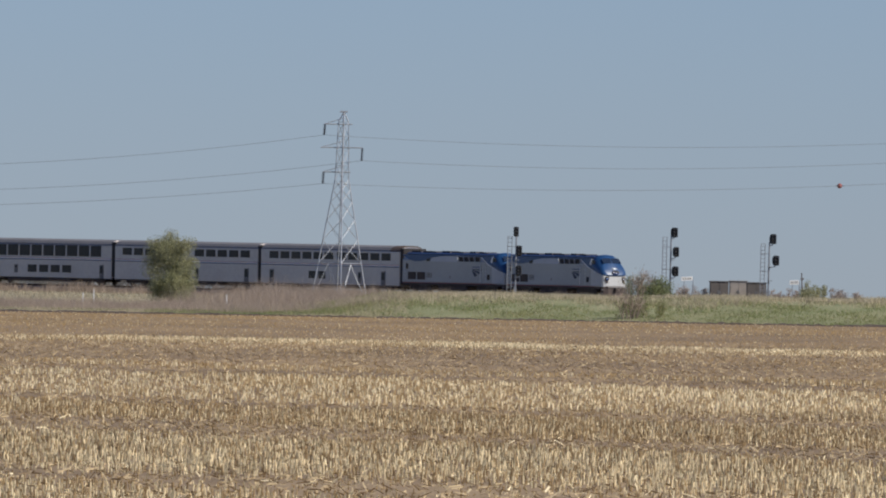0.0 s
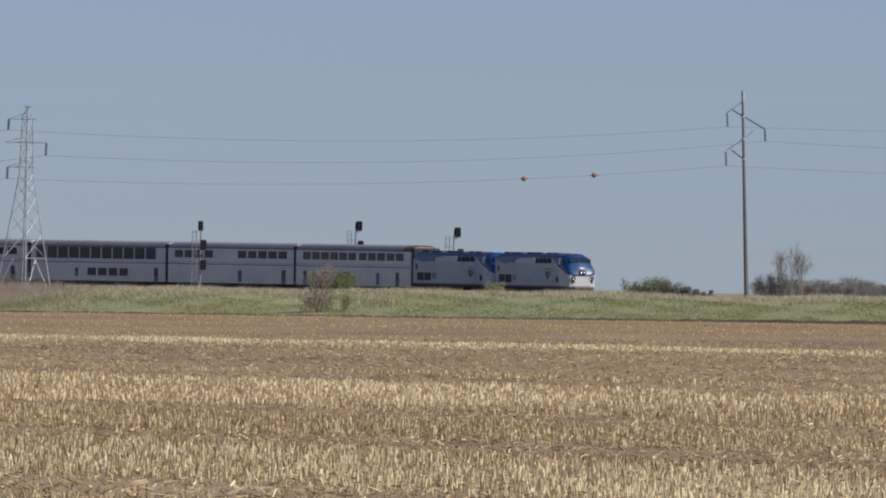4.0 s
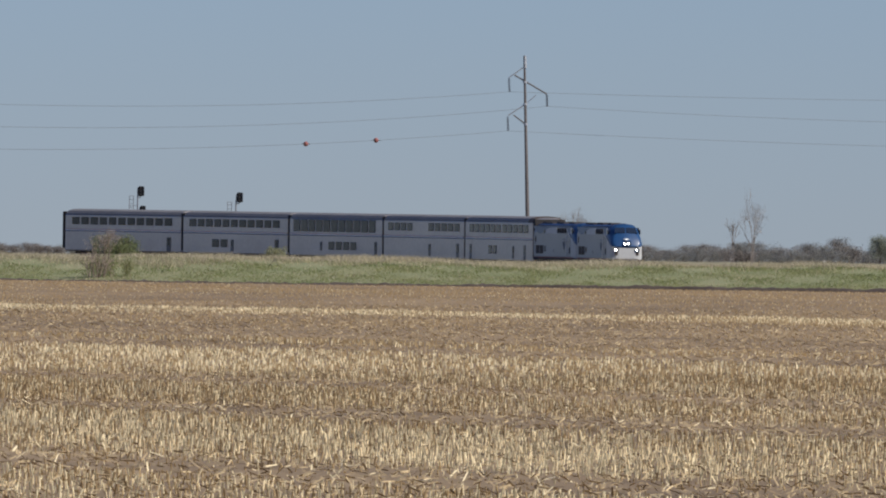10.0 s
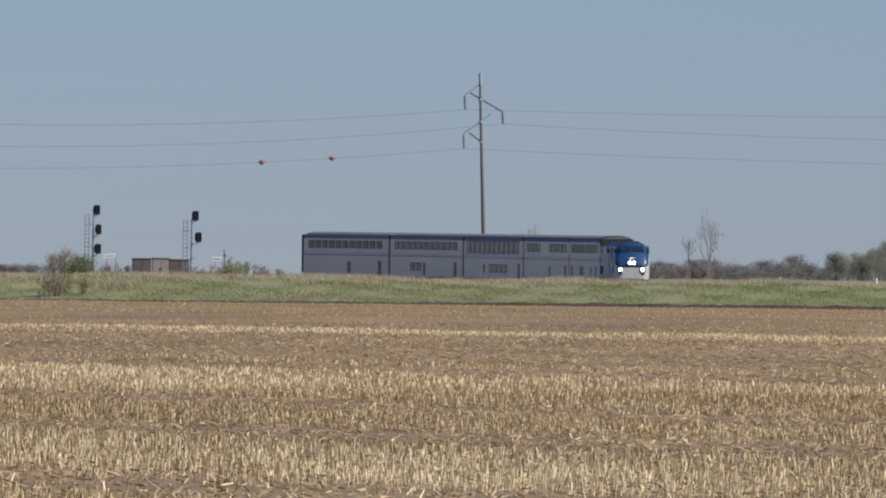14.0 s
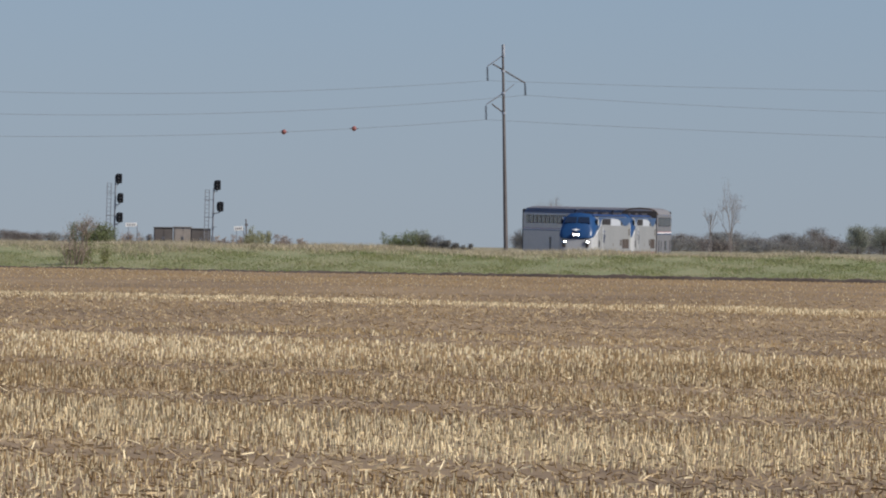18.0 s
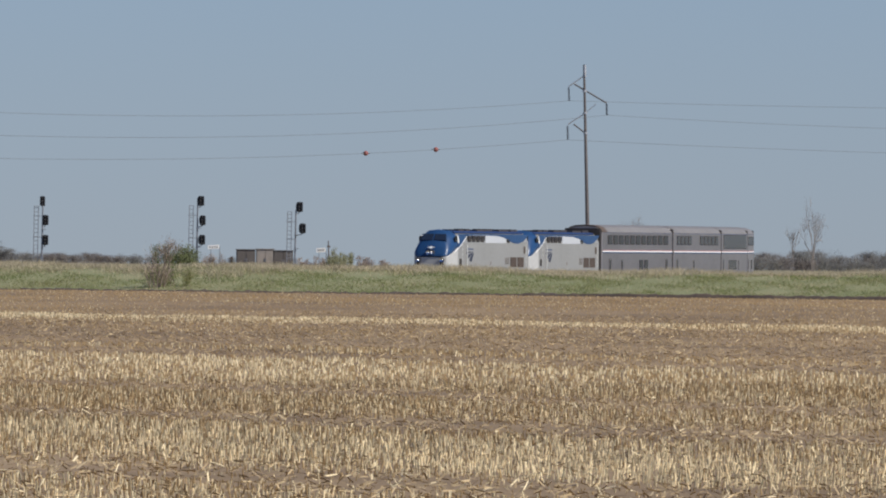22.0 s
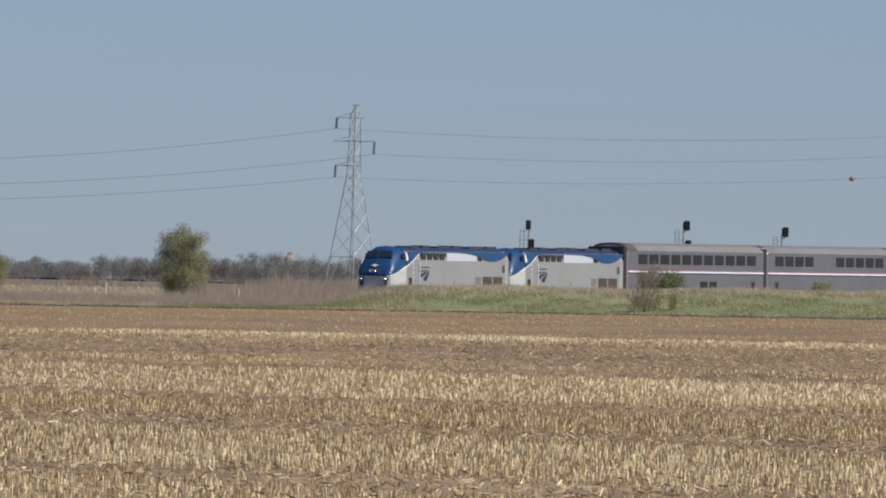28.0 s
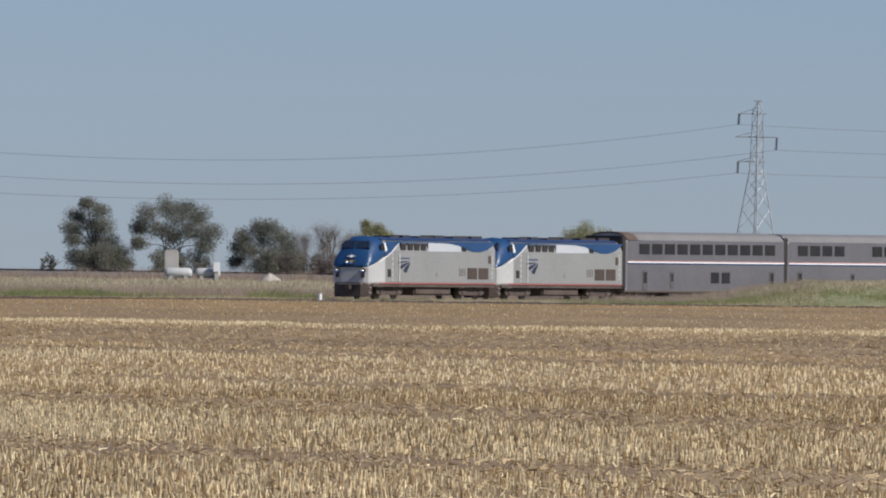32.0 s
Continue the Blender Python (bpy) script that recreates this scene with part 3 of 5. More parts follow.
            plate("vent_window", [(a, 3.42), (a + 0.22 * (k > 0), 3.9), (a + 0.84 + 0.1 * (k > 0), 3.9), (a + 0.82, 3.42)], M_RUBBER, "dark vent", 0.016)
        plate("side_window", [(14.85, 3.40), (14.8, 3.72), (15.5, 3.62), (15.5, 3.38)], M_PANE, "", 0.024)
        plate("cab_window", [(1.55, 3.42), (1.6, 3.86), (2.15, 3.9), (2.4, 3.5)], M_PANE, "cab side window", 0.03)
        plate("cab_window_edge", [(2.3, 3.3), (2.05, 3.92), (2.28, 3.94), (2.6, 3.42)], M_WHITE, "", 0.034)
        door = plate("cab_door", [(3.75, 1.2), (3.75, 3.35), (4.45, 3.35), (4.45, 1.2)], M_SILVER, "silver cab door", 0.016)
        for a in (4.55,):
            part("handrail", tubed((X(a), sy * (half + 0.07), 1.25), (X(a), sy * (half + 0.07), 3.2), 0.03), M_WHITE, loco)
        plate("step_box", [(2.75, 1.55), (2.75, 2.1), (3.3, 2.1), (3.3, 1.55)], M_RUBBER, "dark recess", 0.016)
        # three bars of the emblem, fanned out from its rear upper corner
        for bar in ([(7.0, 2.88), (6.2, 2.9), (5.0, 2.86), (5.12, 2.68), (5.9, 2.79), (6.5, 2.83)], [(6.95, 2.81), (6.3, 2.76), (5.75, 2.65), (5.25, 2.48), (5.55, 2.24), (6.05, 2.46), (6.5, 2.66)],
                    [(6.98, 2.76), (6.6, 2.62), (6.2, 2.42), (5.85, 2.12), (6.15, 1.96), (6.4, 1.96), (6.7, 2.35)]):
            plate("side_emblem", [(a - 0.6, 1.87 + (z - 1.96) * 0.85) for a, z in bar], M_MARK, "dark blue sweeping bar", 0.02)
        plate("lettering_bar", [(4.5, 2.82), (4.5, 2.91), (6.3, 2.91), (6.3, 2.82)], M_DEEPBLUE, "", 0.014)
        # white grab irons with dark gaps beside the cab door and at the rear corner
        for a0, z0, z1 in ((3.42, 1.3, 3.2), (19.72, 1.5, 3.3)):
            strip = plate("grab_iron_strip", [(a0, z0), (a0, z1), (a0 + 0.26, z1), (a0 + 0.26, z0)], M_NOSE, "white grab iron", 0.018)
            for k in range(5):
                z = z0 + 0.12 + k * (z1 - z0) / 5
                plate("foothold", [(a0 + 0.04, z), (a0 + 0.04, z + 0.16), (a0 + 0.22, z + 0.16), (a0 + 0.22, z)], M_SILVER, "", 0.026, parent=strip)
        for a in (14.45, 14.75, 15.0, 15.3):
            plate("number_bar", [(a, 1.66), (a, 2.2), (a + 0.09, 2.2), (a + 0.09, 1.66)], M_GRILLE, "", 0.012)
        for a in (15.75, 17.6):
            g = plate("grille", [(a, 1.45), (a, 2.24), (a + 1.62, 2.24), (a + 1.62, 1.45)], M_GRILLE, "brown air intake", 0.02)
            for k in range(5):
                z = 1.52 + k * 0.15
                plate("louvre", [(a + 0.06, z), (a + 0.06, z + 0.04), (a + 1.56, z + 0.04), (a + 1.56, z)], M_UNDER, "", 0.035, parent=g)
        plate("rear_vent", [(19.2, 2.55), (19.2, 3.1), (19.65, 3.1), (19.65, 2.55)], M_GRILLE, "", 0.016)
        plate("red_stripe", [(1.6, 1.1), (1.6, 1.15), (20.35, 1.15), (20.35, 1.1)], M_RED, "thin red sill stripe", 0.02)
        plate("latch", [(10.6, 1.62), (10.6, 1.9), (10.85, 1.9), (10.85, 1.62)], M_TANK, "", 0.02)
        part("sill", boxed(-10.1, 9.8, sy * 1.42, sy * 1.47, 0.88, 1.1), M_UNDER, loco)
    part("fuel_tank", boxed(-3.3, 2.6, -1.28, 1.28, 0.3, 0.95, 0.12), M_UNDER, loco, "dirty dark fuel tank")
    wheels = bogie(loco, -7.0, 2.75, 0.5) + bogie(loco, 6.4, 2.75, 0.5)
    loco.scale = (0.95, 1, 1)
    return loco, wheels


FULL = [(-11.05, 11)]
TRAIN = []
loco_a, spin_a = locomotive()
loco_b, spin_b = locomotive()
TRAIN += [(loco_a, 12.1), (loco_b, 32.08)]
DOORS = [(9.7, 0.8, 0.75, 2.2), (-1.4, 0.7, 0.9, 2.1)]
CARS = [("coach", ([(-11.0, 6), (1.4, 5)], FULL), [(2.0, 2, 1.2)], [(9.4, 0.8, 0.75, 2.2), (-11.0, 0.8, 0.75, 2.2), (5.2, 0.6, 0.9, 2.1)]),
        ("sleeper", ([(-11.2, 4), (1.6, 5)], [(3.4, 4), (-11.0, 5)]), [], [(10.3, 0.8, 0.75, 2.2), (1.6, 0.7, 0.9, 2.1)]),
        ("lounge", ([(-11.5, 11)], [(-11.5, 11)]), [(-4.2, 4, 1.45)], [(10.6, 0.7, 0.75, 2.2), (-4.2, 0.6, 1.2, 2.1)]),
        ("coach", (FULL, FULL), [(3.4, 2, 1.5)], [(9.6, 0.9, 0.75, 2.2), (-1.0, 0.7, 0.9, 2.1)]),
        ("coach", (FULL, FULL), [], [(9.6, 0.9, 0.75, 2.2), (0.6, 0.8, 0.9, 2.1)])]
for k, (kind, sides, lower, doors) in enumerate(CARS):
    TRAIN.append((passenger_car(kind, sides, lower, doors, lead=(k == 0)), 42.06 + 25.91 * (k + 0.5)))


# ---- the power line ----
def gz(x, y):
    return float(ground_level(x, y))


def lattice_tower(u, d):
    """A four-legged lattice tower with a corner towards the field, a narrow cage and three short arms."""
    x = across(u, d)
    base = gz(x, d)
    tower = thing("lattice_tower", "galvanised steel lattice power tower in tall dry grass", "power tower", Matrix.Translation((x, d, 0)))
    turn = radians(4)

    def corner(k, z):
        half = float(np.interp(z, [base, 11.6, 16.8], [2.65, 0.62, 0.46]))
        a = turn + k * math.pi / 2
        lean = 0.012 * (z - 8)
        return Vector((half * math.cos(a) + lean, half * math.sin(a), z))

    for k in range(4):
        part("leg", tube(tubed(corner(k, base - 0.1), corner(k, 11.6), 0.055, 0.046, 4), corner(k, 11.6), corner(k, 16.8), 0.042, 0.034, 4), M_GALV, tower)
    levels = [4.1, 6.2, 8.0, 9.6, 10.7, 11.6]
    for k in range(4):
        part("girt", tubed(corner(k, 4.1), corner(k + 1, 4.1), 0.034, sides=4), M_GALV, tower)
        for z0, z1 in zip(levels, levels[1:]):
            part("brace", tubed(corner(k, z0), corner(k + 1, z1), 0.02, sides=4), M_GALV, tower)
            part("brace", tubed(corner(k + 1, z0), corner(k, z1), 0.02, sides=4), M_GALV, tower)
        middle = (corner(k, 4.1) + corner(k + 1, 4.1)) / 2
        part("foot_brace", tubed(corner(k, base + 0.4), middle, 0.02, sides=4), M_GALV, tower)
        part("foot_brace", tubed(corner(k + 1, base + 0.4), middle, 0.02, sides=4), M_GALV, tower)
        zs = [11.6, 12.9, 14.2, 15.5, 16.8]
        for i, (z0, z1) in enumerate(zip(zs, zs[1:])):
            a, b = (k, k + 1) if i % 2 else (k + 1, k)
            part("cage_brace", tubed(corner(a, z0), corner(b, z1), 0.028, sides=4), M_GALV, tower)
            part("cage_strut", tubed(corner(k, z1), corner(k + 1, z1), 0.024, sides=4), M_GALV, tower)
        part("peak_strut", tubed(corner(k, 16.8), (0.14, 0, 17.7), 0.045, sides=4), M_GALV, tower)
    part("peak_cap", boxed(-0.22, 0.46, -0.08, 0.08, 17.64, 17.8, 0.02), M_GALV, tower)
    for z, x0, x1 in ((16.6, -1.6, 0.9), (14.5, -1.9, 1.85), (12.3, -1.65, 0.8)):
        part("arm", tube(tubed((x0, 0, z), (x1, 0, z), 0.05, sides=4), (x0, 0, z + 0.02), (0.1, 0.3, z + 0.55), 0.03, sides=4), M_GALV, tower, "pale steel arm")
    ends = []
    for x0, z0, z1 in ((-1.56, 16.62, 15.62), (1.83, 14.5, 13.35), (-1.62, 12.35, 11.25)):
        string(tower, (x0, 0, z0), (x0 - 0.06, 0, z1))
        ends.append(Vector((x + x0 - 0.06, d, z1)))
    return ends


def string(parent, a, b):
    a, b = Vector(a), Vector(b)
    bm = tubed(a, b, 0.03, sides=5)
    n = 9
    for k in range(n):
        p = a.lerp(b, (k + 0.7) / (n + 0.4))
        tube(bm, p, p + (b - a).normalized() * 0.07, 0.14, 0.09, 8)
    return part("insulator", bm, M_INSUL, parent, "dark insulator string")


def wooden_pole(u, d):
    x = across(u, d)
    base = gz(x, d)
    pole = thing("utility_pole", "tall weathered wooden power pole with angled steel arms", "utility pole", Matrix.Translation((x, d, 0)))
    ax = lambda z: (21.9 - z) * 0.031
    bm = bmesh.new()
    zs = [base - 0.1, 6, 12, 17, 21.9]
    for z0, z1 in zip(zs, zs[1:]):
        tube(bm, (ax(z0), 0, z0), (ax(z1), 0, z1), 0.235 - 0.006 * z0, 0.235 - 0.006 * z1, 8)
    part("pole", bm, M_WOOD, pole, smooth=False)
    part("pole_cap", tubed((0.1, -0.02, 20.7), (0.06, -0.02, 21.95), 0.14, sides=8), M_GALV, pole, "grey shield wire bracket")
    part("arm", tubed((-0.95, 0.2, 20.0), (2.3, -0.2, 18.12), 0.085, sides=6), M_WOOD, pole, "brown sloping arm")
    part("brace", tubed((0.03, 0, 20.85), (-1.5, 0.1, 19.75), 0.055, sides=5), M_GALV, pole, "pale brace")
    part("brace", tubed((0.15, 0, 17.1), (1.2, -0.1, 18.0), 0.04, sides=5), M_GALV, pole, "pale brace")
    part("brace", tubed((0.15, 0, 17.1), (-1.55, 0.1, 15.95), 0.055, sides=5), M_GALV, pole, "pale brace")
    part("arm", tubed((-1.0, 0.15, 16.0), (0.21, 0, 15.1), 0.08, sides=6), M_WOOD, pole, "brown lower arm")
    for z in (19.3, 17.1, 15.1):
        part("bolt_band", tubed((ax(z), 0, z - 0.12), (ax(z), 0, z + 0.12), 0.2, sides=10), M_GALV, pole)
    ends = []
    for (x0, z0), (x1, z1) in (((-1.52, 19.72), (-1.44, 18.32)), ((2.28, 18.1), (2.34, 16.92)), ((-1.6, 15.85), (-1.54, 14.42))):
        string(pole, (x0, 0, z0), (x1, 0, z1))
        ends.append(Vector((x + x1, d, z1)))
    return ends


def wire(a, b, sag, label):
    n = 28
    pts = [a.lerp(b, k / n) - Vector((0, 0, 4 * sag * (k / n) * (1 - k / n))) for k in range(n + 1)]
    bm = bmesh.new()
    rings = []
    for p in pts:
        rings.append([bm.verts.new(p + Vector((0, 0.019 * math.cos(q), 0.019 * math.sin(q)))) for q in (0.5, 2.6, 4.7)])
    for r0, r1 in zip(rings, rings[1:]):
        for i in range(3):
            bm.faces.new((r0[i], r0[(i + 1) % 3], r1[(i + 1) % 3], r1[i]))
    tagged(put("power_line", bm, M_WIRE), label, "power line", group="power lines")
    return pts


TOWER_ENDS = lattice_tower(-181, 1350)
POLE_ENDS = wooden_pole(1086, 1500)
SAGS = ((1.21, 3.97, 0.45), (1.27, 3.8, 0.75), (1.09, 3.05, 0.55))
for i in range(3):
    a, b = TOWER_ENDS[i], POLE_ENDS[i]
    wire(a, b, SAGS[i][0], "thin dark power line between tower and pole")
    left = Vector((across(-2260, 1290), 1290, a.z + 0.2))
    wire(left, a, SAGS[i][1], "thin dark power line running on from the tower")
    right = Vector((across(2420, 1640), 1640, b.z + (1.6, 0.35, -0.05)[i]))
    wire(b, right, SAGS[i][2], "thin dark power line running on from the pole")
    if i == 2:
        for u in (700.5, 824.5):
            k = 0.0
            while k < 1 and (a.lerp(b, k).x * FOCAL / a.lerp(b, k).y) < u:
                k += 0.001
            p = a.lerp(b, k) - Vector((0, 0, 4 * SAGS[i][0] * k * (1 - k)))
            bm = bmesh.new()
            bmesh.ops.create_icosphere(bm, subdivisions=2, radius=0.25)
            ball = put("marker_ball", bm, M_BALL, smooth=True)
            ball.matrix_basis = Matrix.Translation(p)
            part("clamp", tubed((-0.42, 0, 0), (0.42, 0, 0), 0.05), M_WIRE, ball)
            tagged(ball, "orange-red marker ball clamped on a power line", "marker ball", group="marker balls")


# ---- signals and lineside things ----
def signal_mast(u, d, heads, label):
    """A mast with a ladder on its left and black signal heads on short brackets."""
    x = across(u, d)
    base = gz(x, d)
    mast = thing("railway_signal", label, "railway signal", Matrix.Translation((x, d, 0)), group="railway signals")
    top = heads[0][1]
    part("mast", tubed((0, 0, base), (0.08, 0, top - 0.3), 0.10, 0.075, 8), M_MAST, mast, "grey tubular mast")
    part("footing", boxed(-0.45, 0.45, -0.45, 0.45, base - 0.1, base + 0.3, 0.04), M_CONCRETE, mast)
    ladder = part("ladder", tube(tubed((-0.86, 0, base + 0.3), (-0.78, 0, top - 0.55), 0.042), (-0.42, 0, base + 0.3), (-0.36, 0, top - 0.55), 0.042), M_MAST, mast, "grey steel ladder")
    z = base + 0.7
    while z < top - 0.6:
        part("rung", tubed((-0.83, 0, z), (-0.39, 0, z), 0.026, sides=4), M_MAST, ladder)
        z += 0.42
    for zz in (base + 1.7, base + 3.6, top - 1.5):
        part("ladder_stay", tubed((-0.9, 0, zz), (0.05, 0, zz), 0.03, sides=4), M_MAST, mast)
    for zz in (base + 2.6, top - 2.9):
        part("step_bracket", boxed(-0.1, 0.42, -0.25, 0.25, zz, zz + 0.06), M_MAST, mast)
    part("junction_box", boxed(-0.16, 0.16, -0.3, -0.1, base + 0.9, base + 1.6, 0.02), M_MAST, mast, "grey junction box")
    part("ladder_hoop", tube(tubed((-0.8, 0.0, top - 0.6), (-0.8, -0.5, top - 0.5), 0.025, sides=4), (-0.8, -0.5, top - 0.5), (-0.3, -0.5, top - 0.5), 0.025, sides=4), M_MAST, mast)
    for dx, hz, w in heads:
        bm = bmesh.new()
        ring0, ring1 = [], []
        for k in range(14):
            a = 2 * math.pi * k / 14
            ca, sa_ = math.cos(a), math.sin(a)
            px = 0.88 * w * math.copysign(abs(ca) ** 0.7, ca)
            pz = 0.53 * math.copysign(abs(sa_) ** 0.75, sa_)
            ring0.append(bm.verts.new((px * 0.9, -0.02, pz)))
            ring1.append(bm.verts.new((px * 0.9, 0.1, pz)))
        for i in range(14):
            j = (i + 1) % 14
            bm.faces.new((ring0[i], ring0[j], ring1[j], ring1[i]))
        bm.faces.new(ring0)
        bm.faces.new(ring1[::-1])
        head = part("signal_head", bm, M_BLACK, mast, "black signal head")
        head.matrix_basis = Matrix.Translation((dx, 0, hz)) @ Matrix.Rotation(radians(-24), 4, "Z")
        part("housing", boxed(-w * 0.55, w * 0.55, 0.1, 0.42, -0.5, 0.5, 0.04), M_BLACK, head)
        for k in (-0.34, 0, 0.34):
            part("hood", tubed((0, -0.32, k + 0.02), (0, -0.02, k), 0.13, 0.14, 10), M_BLACK, head)
        if dx > 0.16:
            part("bracket", tube(tubed((0.05, 0, hz - 0.75), (dx, 0.2, hz - 0.6), 0.05), (dx, 0.2, hz - 0.6), (dx, 0.2, hz - 0.3), 0.05), M_MAST, mast)
    return mast


signal_mast(129, 1530, ((0.0, 7.9, 0.30), (0.3, 5.98, 0.42), (0.3, 3.95, 0.42)), "three-head railway signal mast with a side ladder")
signal_mast(403, 1565, ((0.36, 8.22, 0.48), (0.55, 6.2, 0.42), (0.5, 4.18, 0.46)), "three-head railway signal mast beside a green bush")
signal_mast(577, 1545, ((0.40, 7.62, 0.46), (0.72, 5.42, 0.46)), "two-head railway signal mast beside low cabinets")


def legged_sign(u, d, w, top, tall, label, pole=False):
    x = across(u, d)
    base = gz(x, d)
    s = thing("trackside_sign", label, "sign", Matrix.Translation((x, d, 0)), group="trackside signs")
    board = part("board", boxed(-w / 2, w / 2, -0.03, 0.03, top - tall, top, 0.01), M_WHITE, s, "white board")
    board.matrix_basis = Matrix.Rotation(radians(-3), 4, "Y")
    for k in (-0.3, -0.1, 0.12, 0.3):
        part("marking_bar", boxed(k * w - 0.06, k * w + 0.06, -0.045, -0.03, top - tall * 0.72, top - tall * 0.28), M_TANK, board, "grey illegible mark")
    for sx in (-0.38, 0.38):
        part("leg", tubed((sx * w, 0.05, base - 0.05), (sx * w, 0.05, top - tall * 0.4), 0.035), M_MAST, s)
    if pole:
        part("post", tubed((w * 0.75, 0.1, base), (w * 0.62, 0.1, top + 0.75), 0.09, 0.07), M_WOOD, s, "dark wooden post")
        part("bracket", boxed(w * 0.5, w * 0.85, 0.0, 0.2, top + 0.05, top + 0.25), M_WOOD, s)
    return s


legged_sign(436, 1560, 1.2, 3.65, 0.42, "small white sign board on two thin legs")
legged_sign(626, 1560, 0.95, 3.45, 0.45, "small white sign board beside a dark post", pole=True)


def cabinet(u, d, w, tall, m, label):
    x = across(u, d)
    base = gz(x, d)
    c = thing("equipment_cabinet", label, "equipment cabinet", Matrix.Translation((x, d, base)), group="equipment cabinets")
    part("body", boxed(-w / 2, w / 2, -0.7, 0.7, 0.15, tall, 0.03), m, c)
    part("roof", boxed(-w / 2 - 0.08, w / 2 + 0.08, -0.8, 0.8, tall + 0.003, tall + 0.1, 0.02), m, c)
    part("plinth", boxed(-w / 2 + 0.1, w / 2 - 0.1, -0.6, 0.6, -0.1, 0.147), M_CONCRETE, c)
    for k in (-1, 1):
        door = part("door", boxed(k * w * 0.24 - w * 0.21, k * w * 0.24 + w * 0.21, -0.73, -0.7, 0.3, tall - 0.12, 0.008), m, c)
        part("handle", boxed(-0.03 + k * 0.08, 0.03 + k * 0.08, -0.78, -0.73, tall * 0.45, tall * 0.6), M_MAST, door)


cabinet(490, 1600, 2.0, 2.3, M_DARKCAB, "dark grey trackside equipment cabinet")
cabinet(524, 1604, 1.9, 2.36, M_CABINET, "pale grey-brown trackside equipment cabinet")
cabinet(556, 1600, 2.1, 2.22, M_DARKCAB, "dark grey trackside equipment cabinet")


def marker_post(u, d, tall, r, label, tilt=0.0):
    x = across(u, d)
    p = thing("marker_post", label, "marker post", Matrix.Translation((x, d, gz(x, d))) @ Matrix.Rotation(radians(tilt), 4, "Y"), group="marker posts")
    part("post", tubed((0, 0, -0.05), (0, 0, tall), r, r * 0.95, 10), M_WHITE, p)
    part("cap", tubed((0, 0, tall), (0, 0, tall + 0.08), r * 1.15, r * 0.7, 10), M_CABINET, p, "grey cap")


marker_post(-951, 1006, 0.62, 0.14, "short white marker post at the field edge")
marker_post(1630, 1350, 1.75, 0.11, "tilted white marker post beyond the grass bank", -14)
marker_post(1793, 1350, 1.75, 0.11, "white marker post beyond the grass bank")
for u, tall in ((-635, 1.3), (-616, 1.6), (-381, 1.3)):
    marker_post(u, 1190, tall, 0.035, "thin pale marker post in dry grass")


def storage_tank(u, d):
    x = across(u, d)
    base = gz(x, d)
    t = thing("storage_tank", "white horizontal storage tanks on concrete cradles", "storage tank", Matrix.Translation((x, d, base)))
    for x0, x1 in ((-3.0, 0.0), (0.35, 3.1)):
        rings = []
        for px, r in ((x0, 0.25), (x0 + 0.2, 0.5), (x0 + 0.35, 0.56), (x1 - 0.35, 0.56), (x1 - 0.2, 0.5), (x1, 0.25)):
            rings.append([(px, r * math.cos(2 * math.pi * k / 14), 0.78 + r * math.sin(2 * math.pi * k / 14)) for k in range(14)])
        part("tank", loft(rings), M_TANKWHITE, t, "white steel tank", smooth=True)
        for k in (x0 + 0.7, x1 - 0.7):
            part("cradle", boxed(k - 0.2, k + 0.2, -0.6, 0.6, -0.1, 0.42, 0.02), M_CONCRETE, t)
    part("pipe", tubed((-0.05, 0, 0.85), (0.4, 0, 0.85), 0.06), M_MAST, t)
    b = thing("concrete_block", "tall pale concrete block beside white tanks", "concrete block", Matrix.Translation((x - 2.35, d + 1.6, base)))
    part("block", boxed(-0.75, 0.75, -0.6, 0.6, -0.1, 3.15, 0.06), M_CONCRETE, b)
    part("cap", boxed(-0.68, 0.7, -0.55, 0.55, 3.15, 3.3, 0.05), M_CONCRETE, b)
    c = thing("valve_box", "small white valve box on a stand", "valve box", Matrix.Translation((x + 2.7, d - 0.9, base)))
    part("box", boxed(-0.35, 0.35, -0.3, 0.3, 0.9, 1.95, 0.04), M_WHITE, c)
    part("stand", boxed(-0.2, 0.2, -0.2, 0.2, -0.1, 0.9, 0.02), M_CONCRETE, c)


storage_tank(-1178, 1645)


def gravel_mound(u, d):
    x = across(u, d)
    n, r = 26, 9
    verts, faces = [], []
    for i in range(r + 1):
        for k in range(n):
            a = 2 * math.pi * k / n
            q = i / r
            rad = 1.05 * q * (1 + 0.12 * math.sin(3 * a + 1) + 0.06 * math.sin(7 * a))
            verts.append((rad * math.cos(a) * 1.15, rad * math.sin(a), 0.9 * (1 - q) ** 0.8 * (1 + 0.08 * math.sin(5 * a + i)) - 0.05))
    for i in range(r):
        for k in range(n):
            j = (k + 1) % n
            faces.append((i * n + k, i * n + j, (i + 1) * n + j, (i + 1) * n + k))
    ob = soup("gravel_mound", verts, faces, M_GRAVEL)
    ob.matrix_basis = Matrix.Translation((x, d, gz(x, d)))
    tagged(ob, "small pale heap of gravel on rough grass", "gravel heap")


gravel_mound(-1040, 1630)


